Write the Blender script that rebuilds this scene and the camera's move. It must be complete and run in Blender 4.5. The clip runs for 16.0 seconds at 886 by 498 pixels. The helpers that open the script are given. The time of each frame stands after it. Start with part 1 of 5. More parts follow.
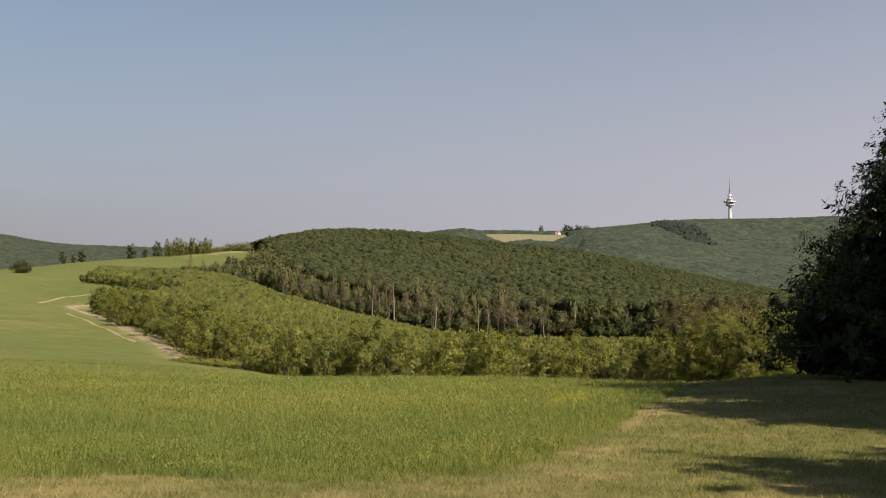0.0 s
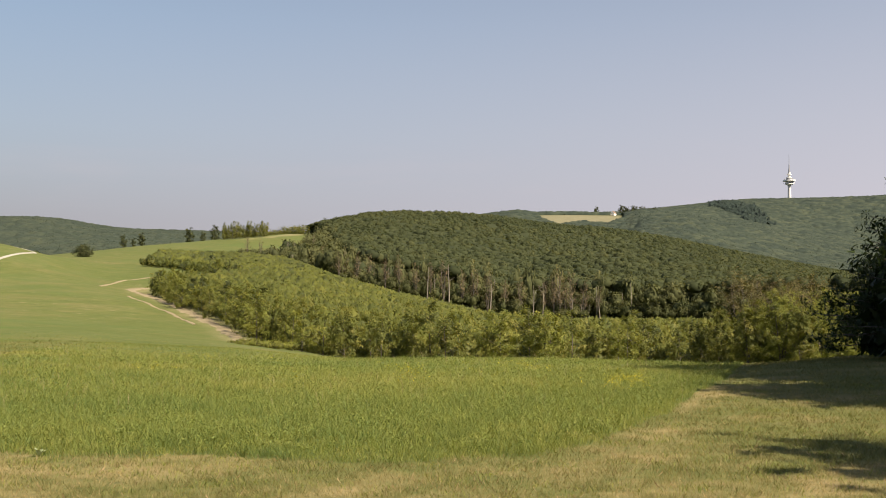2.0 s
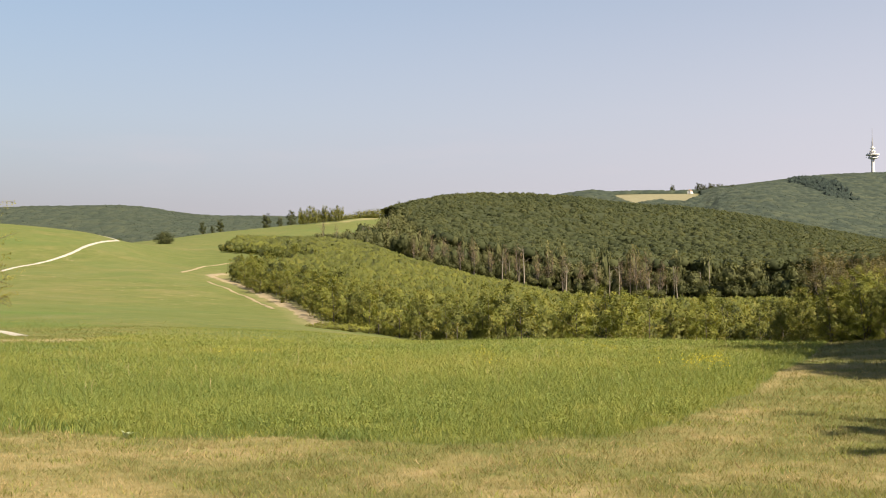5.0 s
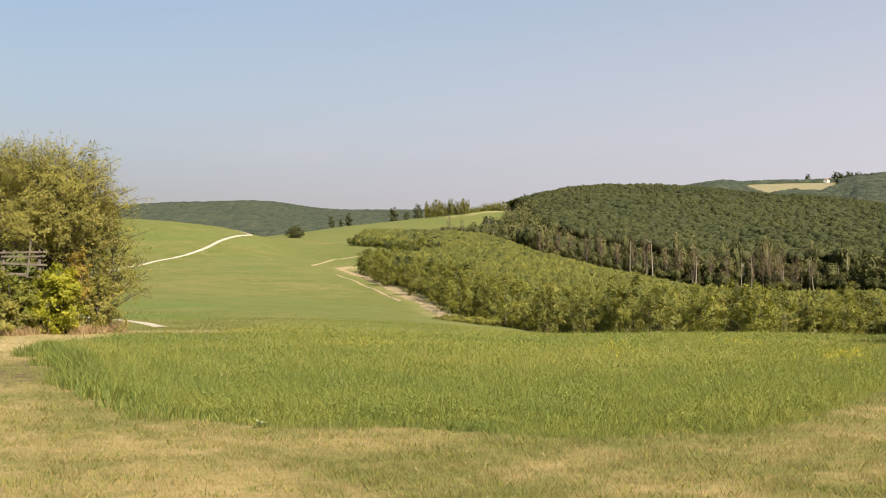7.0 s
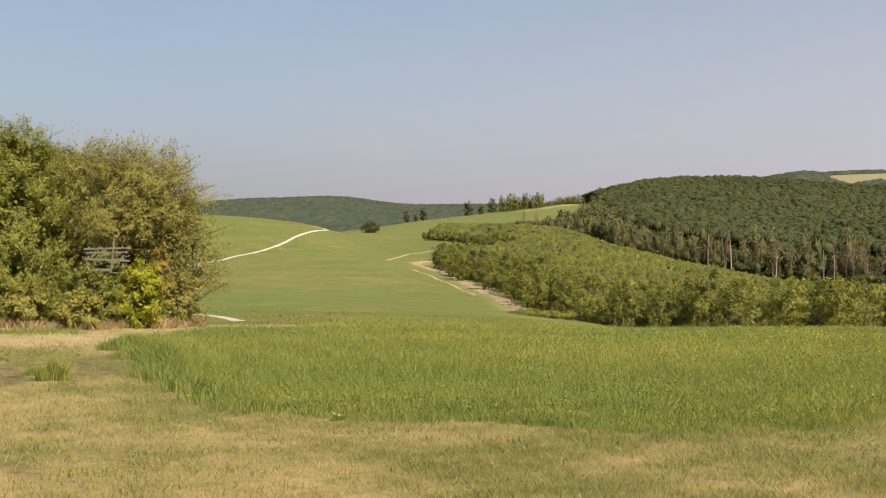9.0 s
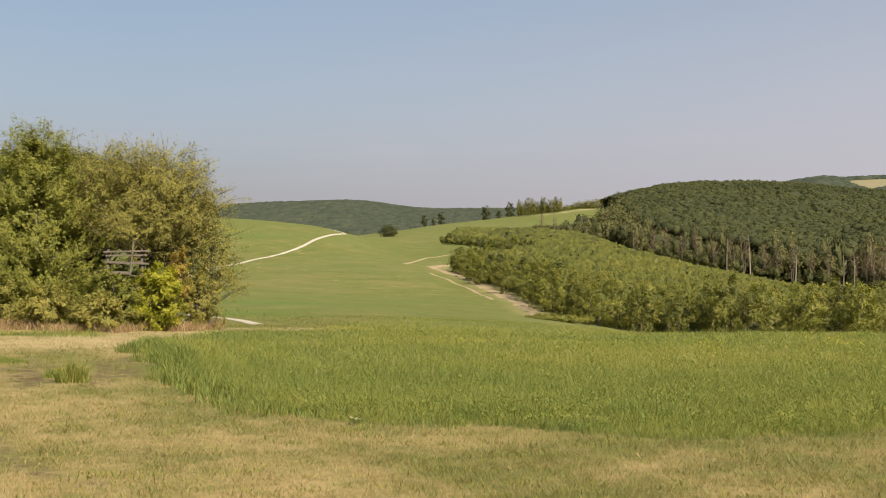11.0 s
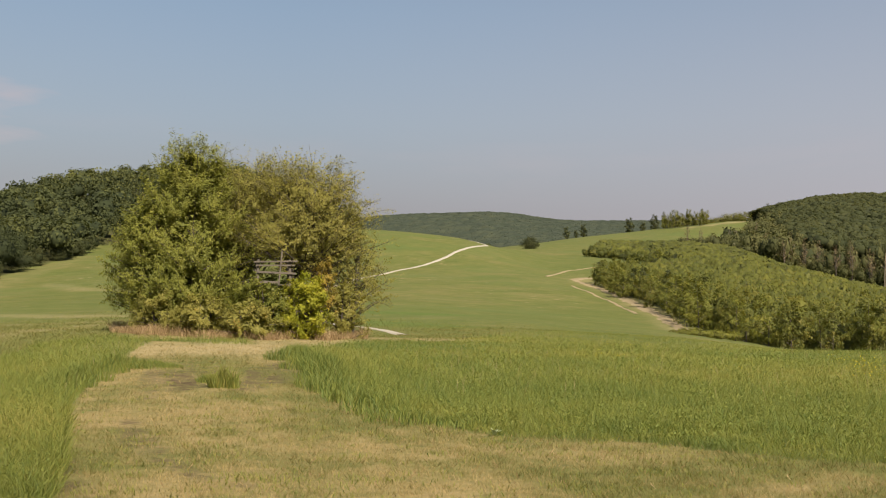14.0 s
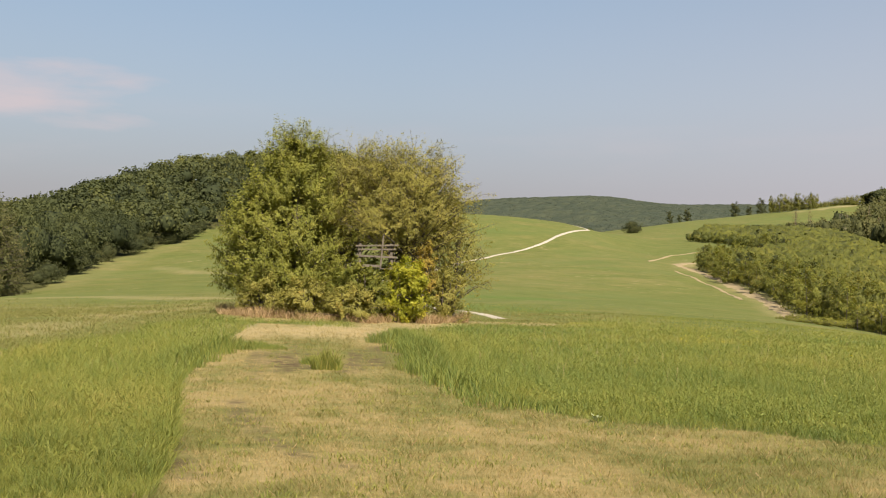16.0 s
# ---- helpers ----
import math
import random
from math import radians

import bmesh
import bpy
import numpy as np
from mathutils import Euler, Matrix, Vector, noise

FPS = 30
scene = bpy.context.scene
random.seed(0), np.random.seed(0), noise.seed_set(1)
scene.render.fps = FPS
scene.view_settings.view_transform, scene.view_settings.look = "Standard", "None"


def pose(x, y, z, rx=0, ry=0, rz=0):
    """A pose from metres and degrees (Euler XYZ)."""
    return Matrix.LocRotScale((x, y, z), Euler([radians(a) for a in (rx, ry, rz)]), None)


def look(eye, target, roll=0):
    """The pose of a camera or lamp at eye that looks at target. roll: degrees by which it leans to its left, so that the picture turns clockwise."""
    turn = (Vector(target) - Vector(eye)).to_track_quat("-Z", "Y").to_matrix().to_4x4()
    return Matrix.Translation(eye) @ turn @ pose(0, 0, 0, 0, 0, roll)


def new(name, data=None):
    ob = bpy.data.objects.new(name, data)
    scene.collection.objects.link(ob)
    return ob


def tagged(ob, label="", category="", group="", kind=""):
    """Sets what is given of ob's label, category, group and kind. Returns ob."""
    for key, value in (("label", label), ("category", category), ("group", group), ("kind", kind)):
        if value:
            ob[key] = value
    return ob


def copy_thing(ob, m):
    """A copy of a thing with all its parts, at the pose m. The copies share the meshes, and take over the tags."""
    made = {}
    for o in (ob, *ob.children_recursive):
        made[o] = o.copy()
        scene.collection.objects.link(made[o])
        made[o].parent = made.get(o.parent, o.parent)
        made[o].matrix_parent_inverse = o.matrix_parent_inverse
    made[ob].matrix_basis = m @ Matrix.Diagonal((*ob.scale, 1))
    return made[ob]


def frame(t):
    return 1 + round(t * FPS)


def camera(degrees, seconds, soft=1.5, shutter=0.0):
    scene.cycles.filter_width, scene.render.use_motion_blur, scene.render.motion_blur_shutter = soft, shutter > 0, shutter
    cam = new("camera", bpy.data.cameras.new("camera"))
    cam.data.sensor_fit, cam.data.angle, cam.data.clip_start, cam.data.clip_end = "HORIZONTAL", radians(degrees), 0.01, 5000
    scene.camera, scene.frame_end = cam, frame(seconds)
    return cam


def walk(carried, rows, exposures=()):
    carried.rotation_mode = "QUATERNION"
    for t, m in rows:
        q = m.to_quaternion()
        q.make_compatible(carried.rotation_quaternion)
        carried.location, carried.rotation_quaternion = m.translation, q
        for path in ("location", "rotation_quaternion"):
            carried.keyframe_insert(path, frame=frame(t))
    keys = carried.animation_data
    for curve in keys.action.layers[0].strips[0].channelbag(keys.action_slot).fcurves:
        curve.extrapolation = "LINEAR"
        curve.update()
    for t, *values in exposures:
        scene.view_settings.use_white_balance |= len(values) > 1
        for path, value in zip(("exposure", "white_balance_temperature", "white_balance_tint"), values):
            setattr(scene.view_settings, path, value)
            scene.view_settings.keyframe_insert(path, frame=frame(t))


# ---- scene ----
cam = camera(45.0, 16.0, soft=1.0)
EYE = 1.6


def turn(yaw, pitch, roll):
    """The camera on its spot, turned right by yaw, up by pitch, leaning by roll, in degrees."""
    return pose(0, 0, EYE, 90 + pitch, 0, -yaw) @ pose(0, 0, 0, 0, 0, -roll)


PATH = [
    (0.0, turn(-0.000, 4.225, -0.466)),
    (0.5, turn(-0.870, 4.039, -0.370)),
    (1.0, turn(-1.933, 3.652, -0.125)),
    (1.5, turn(-2.613, 3.276, -0.189)),
    (2.0, turn(-2.930, 3.227, -0.308)),
    (2.5, turn(-3.306, 3.124, -0.462)),
    (3.0, turn(-3.346, 3.012, -0.540)),
    (3.2, turn(-3.514, 2.959, -0.443)),
    (5.3, turn(-7.938, 2.176, 0.332)),
    (5.5, turn(-8.712, 2.117, 0.253)),
    (6.0, turn(-10.726, 1.999, 0.252)),
    (6.5, turn(-12.606, 2.047, 0.800)),
    (7.0, turn(-13.657, 1.928, 0.436)),
    (7.5, turn(-14.821, 1.763, 0.623)),
    (8.0, turn(-16.189, 1.891, 0.783)),
    (8.5, turn(-17.171, 1.709, 0.628)),
    (9.0, turn(-17.656, 1.653, 0.623)),
    (11.5, turn(-19.176, 2.104, 0.308)),
    (12.0, turn(-20.110, 2.555, 0.146)),
    (12.5, turn(-21.541, 2.647, -0.062)),
    (13.0, turn(-23.230, 2.533, 0.147)),
    (13.5, turn(-24.644, 2.659, 0.060)),
    (14.0, turn(-26.195, 2.529, -0.313)),
    (14.5, turn(-27.737, 2.106, -0.594)),
    (15.0, turn(-29.190, 2.188, -0.608)),
    (15.5, turn(-30.427, 2.022, -0.420)),
    (16.0, turn(-31.567, 1.645, -0.628)),
]
walk(cam, PATH, exposures=[(0.0, 0.90, 7300, 12), (1.0, 1.03, 7300, 12), (2.5, 1.22, 7300, 12), (6.0, 1.44, 7450, 12), (9.0, 1.19, 7500, 12), (11.5, 1.10, 7500, 12), (12.5, 0.97, 7450, 12), (14.5, 0.95, 7450, 12), (16.0, 1.22, 7450, 12)])

# ---- daylight ----
SUN_AZ, SUN_EL = 132.0, 42.0          # degrees clockwise from north (+y), and above the horizon
world = bpy.data.worlds.new("sky")
scene.world = world
world.use_nodes = True
wn, wl = world.node_tree.nodes, world.node_tree.links
sky = wn.new("ShaderNodeTexSky")
sky.sky_type, sky.sun_disc = "NISHITA", False
sky.sun_elevation, sky.sun_rotation = radians(SUN_EL), radians(SUN_AZ)
sky.altitude, sky.air_density, sky.dust_density, sky.ozone_density = 300, 1.2, 1.5, 2.5
wn["Background"].inputs["Strength"].default_value = 0.058
way = wn.new("ShaderNodeTexCoord").outputs["Generated"]
up = wn.new("ShaderNodeSeparateXYZ")
wl.new(way, up.inputs[0])


def sky_ramp(fac, *stops):
    r = wn.new("ShaderNodeValToRGB")
    while len(r.color_ramp.elements) < len(stops):
        r.color_ramp.elements.new(0.5)
    for k, (p, v) in zip(r.color_ramp.elements, stops):
        k.position, k.color = p, (v, v, v, 1)
    wl.new(fac, r.inputs[0])
    return r.outputs[0]


def sky_mix(fac, a, b):
    m = wn.new("ShaderNodeMix")
    m.data_type = "RGBA"
    wl.new(fac, m.inputs[0])
    wl.new(a, m.inputs[6])
    m.inputs[7].default_value = (*b, 1)
    return m.outputs[2]


def sky_math(op, a, b):
    m = wn.new("ShaderNodeMath")
    m.operation = op
    for socket, v in zip(m.inputs, (a, b)):
        if isinstance(v, bpy.types.NodeSocket):
            wl.new(v, socket)
        else:
            socket.default_value = v
    return m.outputs[0]


# summer haze towards the horizon, and a thin bank of cloud low in the north-west
hazy = sky_mix(sky_ramp(up.outputs["Z"], (0.0, 0.92), (0.08, 0.74), (0.16, 0.42), (0.26, 0.13), (0.4, 0.03)), sky.outputs[0], (2.18, 2.11, 2.86))
hazy = sky_mix(sky_math("MULTIPLY", sky_ramp(up.outputs["Z"], (0.0, 0.9), (0.12, 0.68), (0.28, 0.34), (0.5, 0.0)), sky_math("MAXIMUM", sky_math("ADD", up.outputs["X"], 0.55), 0.0)), hazy, (5.15, 5.25, 6.45))
wisp = wn.new("ShaderNodeTexNoise")
wisp.inputs["Scale"].default_value, wisp.inputs["Detail"].default_value = 7.0, 6.0
squash = wn.new("ShaderNodeMapping")
squash.inputs["Scale"].default_value = (1, 1, 5)
wl.new(way, squash.inputs["Vector"])
wl.new(squash.outputs[0], wisp.inputs["Vector"])
near_bank = wn.new("ShaderNodeVectorMath")
near_bank.operation = "SUBTRACT"
near_bank.inputs[1].default_value = (-0.785, 0.600, 0.158)
wl.new(way, near_bank.inputs[0])
flat = wn.new("ShaderNodeVectorMath")
flat.operation = "MULTIPLY"
flat.inputs[1].default_value = (1, 1, 3.6)
wl.new(near_bank.outputs[0], flat.inputs[0])
span = wn.new("ShaderNodeVectorMath")
span.operation = "LENGTH"
wl.new(flat.outputs[0], span.inputs[0])
bank = sky_math("MULTIPLY", sky_ramp(sky_math("ADD", span.outputs["Value"], sky_math("MULTIPLY", sky_math("SUBTRACT", wisp.outputs["Fac"], 0.5), 0.35)), (0.01, 1.0), (0.10, 0.0)), 0.7)
streak = sky_math("MULTIPLY", sky_math("MULTIPLY", sky_ramp(wisp.outputs["Fac"], (0.52, 0.0), (0.72, 1.0)), sky_ramp(up.outputs["Z"], (0.06, 0.0), (0.11, 1.0), (0.18, 0.0))), 0.12)
clouded = sky_mix(sky_math("MAXIMUM", bank, streak), hazy, (4.9, 4.4, 5.0))
wl.new(clouded, wn["Background"].inputs["Color"])

sun = new("sun", bpy.data.lights.new("sun", "SUN"))
sun.data.energy, sun.data.angle, sun.data.color = 4.6, radians(0.53), (1.0, 0.93, 0.82)
sun.matrix_world = look((0, 0, 60), (-math.sin(radians(SUN_AZ)) * math.cos(radians(SUN_EL)), -math.cos(radians(SUN_AZ)) * math.cos(radians(SUN_EL)), 60 - math.sin(radians(SUN_EL))))


# ---- materials ----
def material(name):
    m = bpy.data.materials.new(name)
    m.use_nodes = True
    return m, m.node_tree.nodes, m.node_tree.links, m.node_tree.nodes["Principled BSDF"]


def noise_node(n, l, scale, detail=4.0, rough=0.6, coords=None):
    t = n.new("ShaderNodeTexNoise")
    t.inputs["Scale"].default_value, t.inputs["Detail"].default_value, t.inputs["Roughness"].default_value = scale, detail, rough
    if coords is not None:
        l.new(coords, t.inputs["Vector"])
    return t.outputs["Fac"]


def ramp(n, l, fac, *stops):
    r = n.new("ShaderNodeValToRGB")
    e = r.color_ramp.elements
    while len(e) < len(stops):
        e.new(0.5)
    for k, (p, c) in zip(e, stops):
        k.position, k.color = p, (*c, 1)
    l.new(fac, r.inputs[0])
    return r.outputs[0]


def mix(n, l, fac, a, b, kind="MIX"):
    m = n.new("ShaderNodeMix")
    m.data_type, m.blend_type = "RGBA", kind
    for socket, v in ((m.inputs[0], fac), (m.inputs[6], a), (m.inputs[7], b)):
        if isinstance(v, bpy.types.NodeSocket):
            l.new(v, socket)
        else:
            socket.default_value = v if not isinstance(v, tuple) else (*v, 1)
    return m.outputs[2]


def calc(n, l, op, a, b):
    m = n.new("ShaderNodeMath")
    m.operation, m.use_clamp = op, True
    for socket, v in zip(m.inputs, (a, b)):
        if isinstance(v, bpy.types.NodeSocket):
            l.new(v, socket)
        else:
            socket.default_value = v
    return m.outputs[0]


def attribute(n, name):
    a = n.new("ShaderNodeAttribute")
    a.attribute_name = name
    return a.outputs["Fac"]


def leaf_material(name, dark, mid, light, through_light=0.35, rough=0.55, accent=None, single=0.45):
    """Leaves or blades: colour varies leaf by leaf and plant by plant (attribute 'tone'), light shines through them."""
    m, n, l, b = material(name)
    rnd = n.new("ShaderNodeNewGeometry").outputs["Random Per Island"]
    tone = attribute(n, "tone")
    fac = calc(n, l, "ADD", calc(n, l, "MULTIPLY", rnd, single), calc(n, l, "MULTIPLY", tone, 1.05 - single))
    stops = [(0.05, dark), (0.5, mid), (0.9, light)]
    if accent:
        stops.append((1.0, accent))
    col = ramp(n, l, fac, *stops)
    l.new(col, b.inputs["Base Color"])
    b.inputs["Roughness"].default_value = rough
    b.inputs["Specular IOR Level"].default_value = 0.25
    tr = n.new("ShaderNodeBsdfTranslucent")
    l.new(mix(n, l, 1.0, col, (1.0, 0.95, 0.5), "MULTIPLY"), tr.inputs["Color"])
    ms = n.new("ShaderNodeMixShader")
    ms.inputs[0].default_value = through_light
    l.new(b.outputs[0], ms.inputs[1])
    l.new(tr.outputs[0], ms.inputs[2])
    l.new(ms.outputs[0], n["Material Output"].inputs["Surface"])
    return m


def plain_material(name, dark, light, scale=6.0, rough=0.85, bump=0.3, stretch=(1, 1, 1), metal=0.0):
    """Wood, bark, concrete, render: two colours mixed by noise at two scales, with a little relief."""
    m, n, l, b = material(name)
    mp = n.new("ShaderNodeMapping")
    mp.inputs["Scale"].default_value = stretch
    l.new(n.new("ShaderNodeTexCoord").outputs["Object"], mp.inputs["Vector"])
    a, c = noise_node(n, l, scale, 6, 0.65, mp.outputs[0]), noise_node(n, l, scale * 0.13, 3, 0.5, mp.outputs[0])
    fac = calc(n, l, "ADD", calc(n, l, "MULTIPLY", a, 0.7), calc(n, l, "MULTIPLY", c, 0.3))
    l.new(ramp(n, l, fac, (0.3, dark), (0.7, light)), b.inputs["Base Color"])
    b.inputs["Roughness"].default_value, b.inputs["Metallic"].default_value = rough, metal
    bp = n.new("ShaderNodeBump")
    bp.inputs["Strength"].default_value, bp.inputs["Distance"].default_value = bump, 0.02
    l.new(a, bp.inputs["Height"])
    l.new(bp.outputs[0], b.inputs["Normal"])
    return m


def ground_material():
    m, n, l, b = material("meadow_ground")
    co = n.new("ShaderNodeTexCoord").outputs["Object"]
    fine, mid, wide, vast = (noise_node(n, l, s, d, 0.65, co) for s, d in ((9, 5), (1.1, 5), (0.12, 5), (0.018, 4)))
    # meadow: two greens, with yellower drifts
    green = ramp(n, l, mix(n, l, 0.5, fine, mid), (0.3, (0.090, 0.112, 0.031)), (0.5, (0.120, 0.140, 0.040)), (0.72, (0.160, 0.168, 0.055)))
    drift = ramp(n, l, mix(n, l, 0.5, wide, vast), (0.36, (0.095, 0.135, 0.034)), (0.5, (0.135, 0.150, 0.045)), (0.62, (0.20, 0.178, 0.072)))
    patch = ramp(n, l, noise_node(n, l, 0.3, 7, 0.72, co), (0.36, (0.64, 0.68, 0.60)), (0.5, (0.76, 0.76, 0.75)), (0.64, (0.90, 0.85, 0.88)))
    meadow = mix(n, l, 1.0, mix(n, l, 0.55, green, drift), patch, "MULTIPLY")
    # bare dry spots, and deeper green where the turf is thick
    spot = calc(n, l, "MULTIPLY", ramp(n, l, noise_node(n, l, 0.55, 3, 0.6, co), (0.60, (0, 0, 0)), (0.70, (0.75, 0.75, 0.75))), ramp(n, l, noise_node(n, l, 0.05, 2, 0.5, co), (0.48, (0, 0, 0)), (0.60, (1, 1, 1))))
    meadow = mix(n, l, spot, meadow, (0.225, 0.190, 0.100))
    thick = ramp(n, l, noise_node(n, l, 0.035, 5, 0.6, co), (0.50, (0, 0, 0)), (0.68, (0.6, 0.6, 0.6)))
    meadow = mix(n, l, thick, meadow, (0.078, 0.112, 0.032))
    # mown: straw, hay litter and green regrowth
    straw = ramp(n, l, mix(n, l, 0.4, fine, mid), (0.32, (0.110, 0.094, 0.038)), (0.5, (0.205, 0.170, 0.074)), (0.66, (0.28, 0.215, 0.112)))
    regrow = ramp(n, l, fine, (0.3, (0.072, 0.084, 0.026)), (0.65, (0.145, 0.150, 0.046)))
    mown = mix(n, l, calc(n, l, "MULTIPLY", attribute(n, "straw"), ramp(n, l, mid, (0.3, (0.55, 0.55, 0.55)), (0.6, (1.15, 1.15, 1.15)))), regrow, straw)
    col = mix(n, l, attribute(n, "mown"), meadow, mown)
    hay = ramp(n, l, mix(n, l, 0.4, fine, mid), (0.35, (0.20, 0.165, 0.085)), (0.65, (0.38, 0.31, 0.18)))
    col = mix(n, l, attribute(n, "dry"), col, hay)
    litter = ramp(n, l, mid, (0.3, (0.040, 0.046, 0.016)), (0.7, (0.075, 0.075, 0.030)))
    col = mix(n, l, attribute(n, "wood"), col, litter)
    crop = ramp(n, l, wide, (0.35, (0.155, 0.145, 0.085)), (0.65, (0.195, 0.178, 0.108)))
    col = mix(n, l, attribute(n, "crop"), col, crop)
    lush = ramp(n, l, mid, (0.3, (0.055, 0.092, 0.020)), (0.7, (0.095, 0.135, 0.032)))
    col = mix(n, l, attribute(n, "lush"), col, lush)
    soil = ramp(n, l, fine, (0.3, (0.046, 0.033, 0.018)), (0.7, (0.110, 0.082, 0.046)))
    crumb = ramp(n, l, noise_node(n, l, 3.2, 8, 0.75, co), (0.40, (0.15, 0.15, 0.15)), (0.54, (1, 1, 1)))
    col = mix(n, l, calc(n, l, "MULTIPLY", attribute(n, "soil"), crumb), col, soil)
    l.new(col, b.inputs["Base Color"])
    b.inputs["Roughness"].default_value = 0.95
    b.inputs["Specular IOR Level"].default_value = 0.1
    bp = n.new("ShaderNodeBump")
    bp.inputs["Strength"].default_value, bp.inputs["Distance"].default_value = 0.6, 0.08
    l.new(mix(n, l, 0.5, fine, mid), bp.inputs["Height"])
    l.new(bp.outputs[0], b.inputs["Normal"])
    return m


M_GROUND = ground_material()
M_ROAD = plain_material("chalk_gravel", (0.23, 0.21, 0.17), (0.40, 0.37, 0.31), 3.0, 0.95, 0.4)
M_HAY = plain_material("dry_turf", (0.15, 0.122, 0.060), (0.30, 0.232, 0.132), 1.3, 0.95, 0.4)
M_BARK = plain_material("grey_bark", (0.038, 0.031, 0.024), (0.11, 0.092, 0.072), 9.0, 0.9, 0.6, (1, 1, 0.25))
M_DEADWOOD = plain_material("bleached_trunk", (0.11, 0.095, 0.072), (0.25, 0.215, 0.17), 4.0, 0.85, 0.4, (1, 1, 0.2))
M_PLANK = plain_material("weathered_plank", (0.042, 0.036, 0.029), (0.128, 0.108, 0.085), 12.0, 0.85, 0.5, (0.25, 1, 1))
M_FOREST = leaf_material("forest_leaf", (0.038, 0.050, 0.023), (0.068, 0.080, 0.033), (0.110, 0.112, 0.042), 0.45, 0.9, single=0.22)
# far leaves tinted bluer and greyer, distance haze put into their colour
M_FARWOOD_HAZED = leaf_material("far_wood_leaf_hazed", (0.026, 0.038, 0.028), (0.042, 0.056, 0.038), (0.064, 0.076, 0.046), 0.2, 0.95, single=0.2)
M_CONIFER = leaf_material("spruce_needle", (0.012, 0.021, 0.018), (0.018, 0.029, 0.023), (0.028, 0.040, 0.028), 0.1, 0.9, single=0.2)
M_BELT = leaf_material("thin_forest_leaf", (0.058, 0.068, 0.027), (0.102, 0.108, 0.041), (0.160, 0.150, 0.062), 0.4, 0.8, single=0.3)
M_TWIG = leaf_material("brown_dry_leaf", (0.11, 0.080, 0.045), (0.17, 0.125, 0.070), (0.24, 0.18, 0.10), 0.3, single=0.3)
M_WOODEDGE = leaf_material("oak_leaf", (0.030, 0.042, 0.020), (0.062, 0.076, 0.030), (0.122, 0.132, 0.042), 0.4, 0.85, single=0.2)
M_YOUNG = leaf_material("young_tree_leaf", (0.072, 0.088, 0.026), (0.144, 0.156, 0.034), (0.225, 0.200, 0.048), 0.45, single=0.32)
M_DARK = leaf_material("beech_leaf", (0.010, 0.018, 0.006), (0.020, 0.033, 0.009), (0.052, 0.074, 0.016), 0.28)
M_HERO = leaf_material("olive_leaf", (0.165, 0.165, 0.044), (0.255, 0.246, 0.064), (0.350, 0.312, 0.090), 0.5, accent=(0.36, 0.25, 0.065), single=0.35)
M_CHERRY = leaf_material("fresh_leaf", (0.145, 0.165, 0.037), (0.222, 0.240, 0.051), (0.305, 0.300, 0.068), 0.5, single=0.35)
M_BUSH = leaf_material("bush_leaf", (0.095, 0.115, 0.024), (0.172, 0.188, 0.038), (0.25, 0.24, 0.05), 0.45, single=0.3)
M_HAZEL = leaf_material("hazel_leaf", (0.075, 0.070, 0.026), (0.135, 0.115, 0.043), (0.20, 0.155, 0.062), 0.4, single=0.3)
M_YELLOW = leaf_material("yellow_leaf", (0.165, 0.185, 0.022), (0.285, 0.300, 0.032), (0.41, 0.385, 0.045), 0.45)
M_ORANGE = leaf_material("ochre_leaf", (0.19, 0.15, 0.035), (0.30, 0.225, 0.048), (0.40, 0.30, 0.065), 0.45)
M_GRASS = leaf_material("tall_grass_blade", (0.112, 0.166, 0.046), (0.210, 0.234, 0.053), (0.325, 0.295, 0.084), 0.45, accent=(0.42, 0.35, 0.14), single=0.2)
M_WEED = leaf_material("weed_leaf", (0.085, 0.135, 0.036), (0.165, 0.205, 0.045), (0.27, 0.265, 0.065), 0.4, single=0.25)
M_MEADOW = leaf_material("meadow_blade", (0.128, 0.152, 0.042), (0.168, 0.184, 0.053), (0.23, 0.22, 0.072), 0.4, single=0.25)
M_STUBBLE = leaf_material("mown_grass_blade", (0.122, 0.134, 0.040), (0.222, 0.189, 0.074), (0.412, 0.314, 0.158), 0.4, single=0.3)
M_DRYGRASS = leaf_material("dry_grass_blade", (0.22, 0.145, 0.078), (0.33, 0.235, 0.130), (0.46, 0.355, 0.215), 0.35)
M_FLOWER = leaf_material("yellow_flower", (0.50, 0.40, 0.02), (0.65, 0.52, 0.02), (0.75, 0.62, 0.03), 0.3)
M_PALELEAF = leaf_material("pale_leaf", (0.20, 0.24, 0.13), (0.28, 0.32, 0.18), (0.36, 0.40, 0.24), 0.3)
M_WHITE = plain_material("white_render", (0.55, 0.54, 0.51), (0.78, 0.77, 0.74), 0.4, 0.7, 0.05)
M_CONCRETE = plain_material("pale_concrete", (0.42, 0.41, 0.39), (0.60, 0.59, 0.57), 0.3, 0.8, 0.1)
M_AERIAL = plain_material("dark_aerial_steel", (0.16, 0.16, 0.17), (0.28, 0.28, 0.29), 1.0, 0.5, 0.05, metal=0.3)
M_TILE = plain_material("brown_roof", (0.13, 0.085, 0.06), (0.22, 0.14, 0.10), 1.5, 0.8, 0.2)
M_GLASS = plain_material("dark_window", (0.02, 0.025, 0.03), (0.05, 0.055, 0.06), 1.0, 0.1, 0.0)


# ---- mesh tools ----
RNG = np.random.default_rng(7)


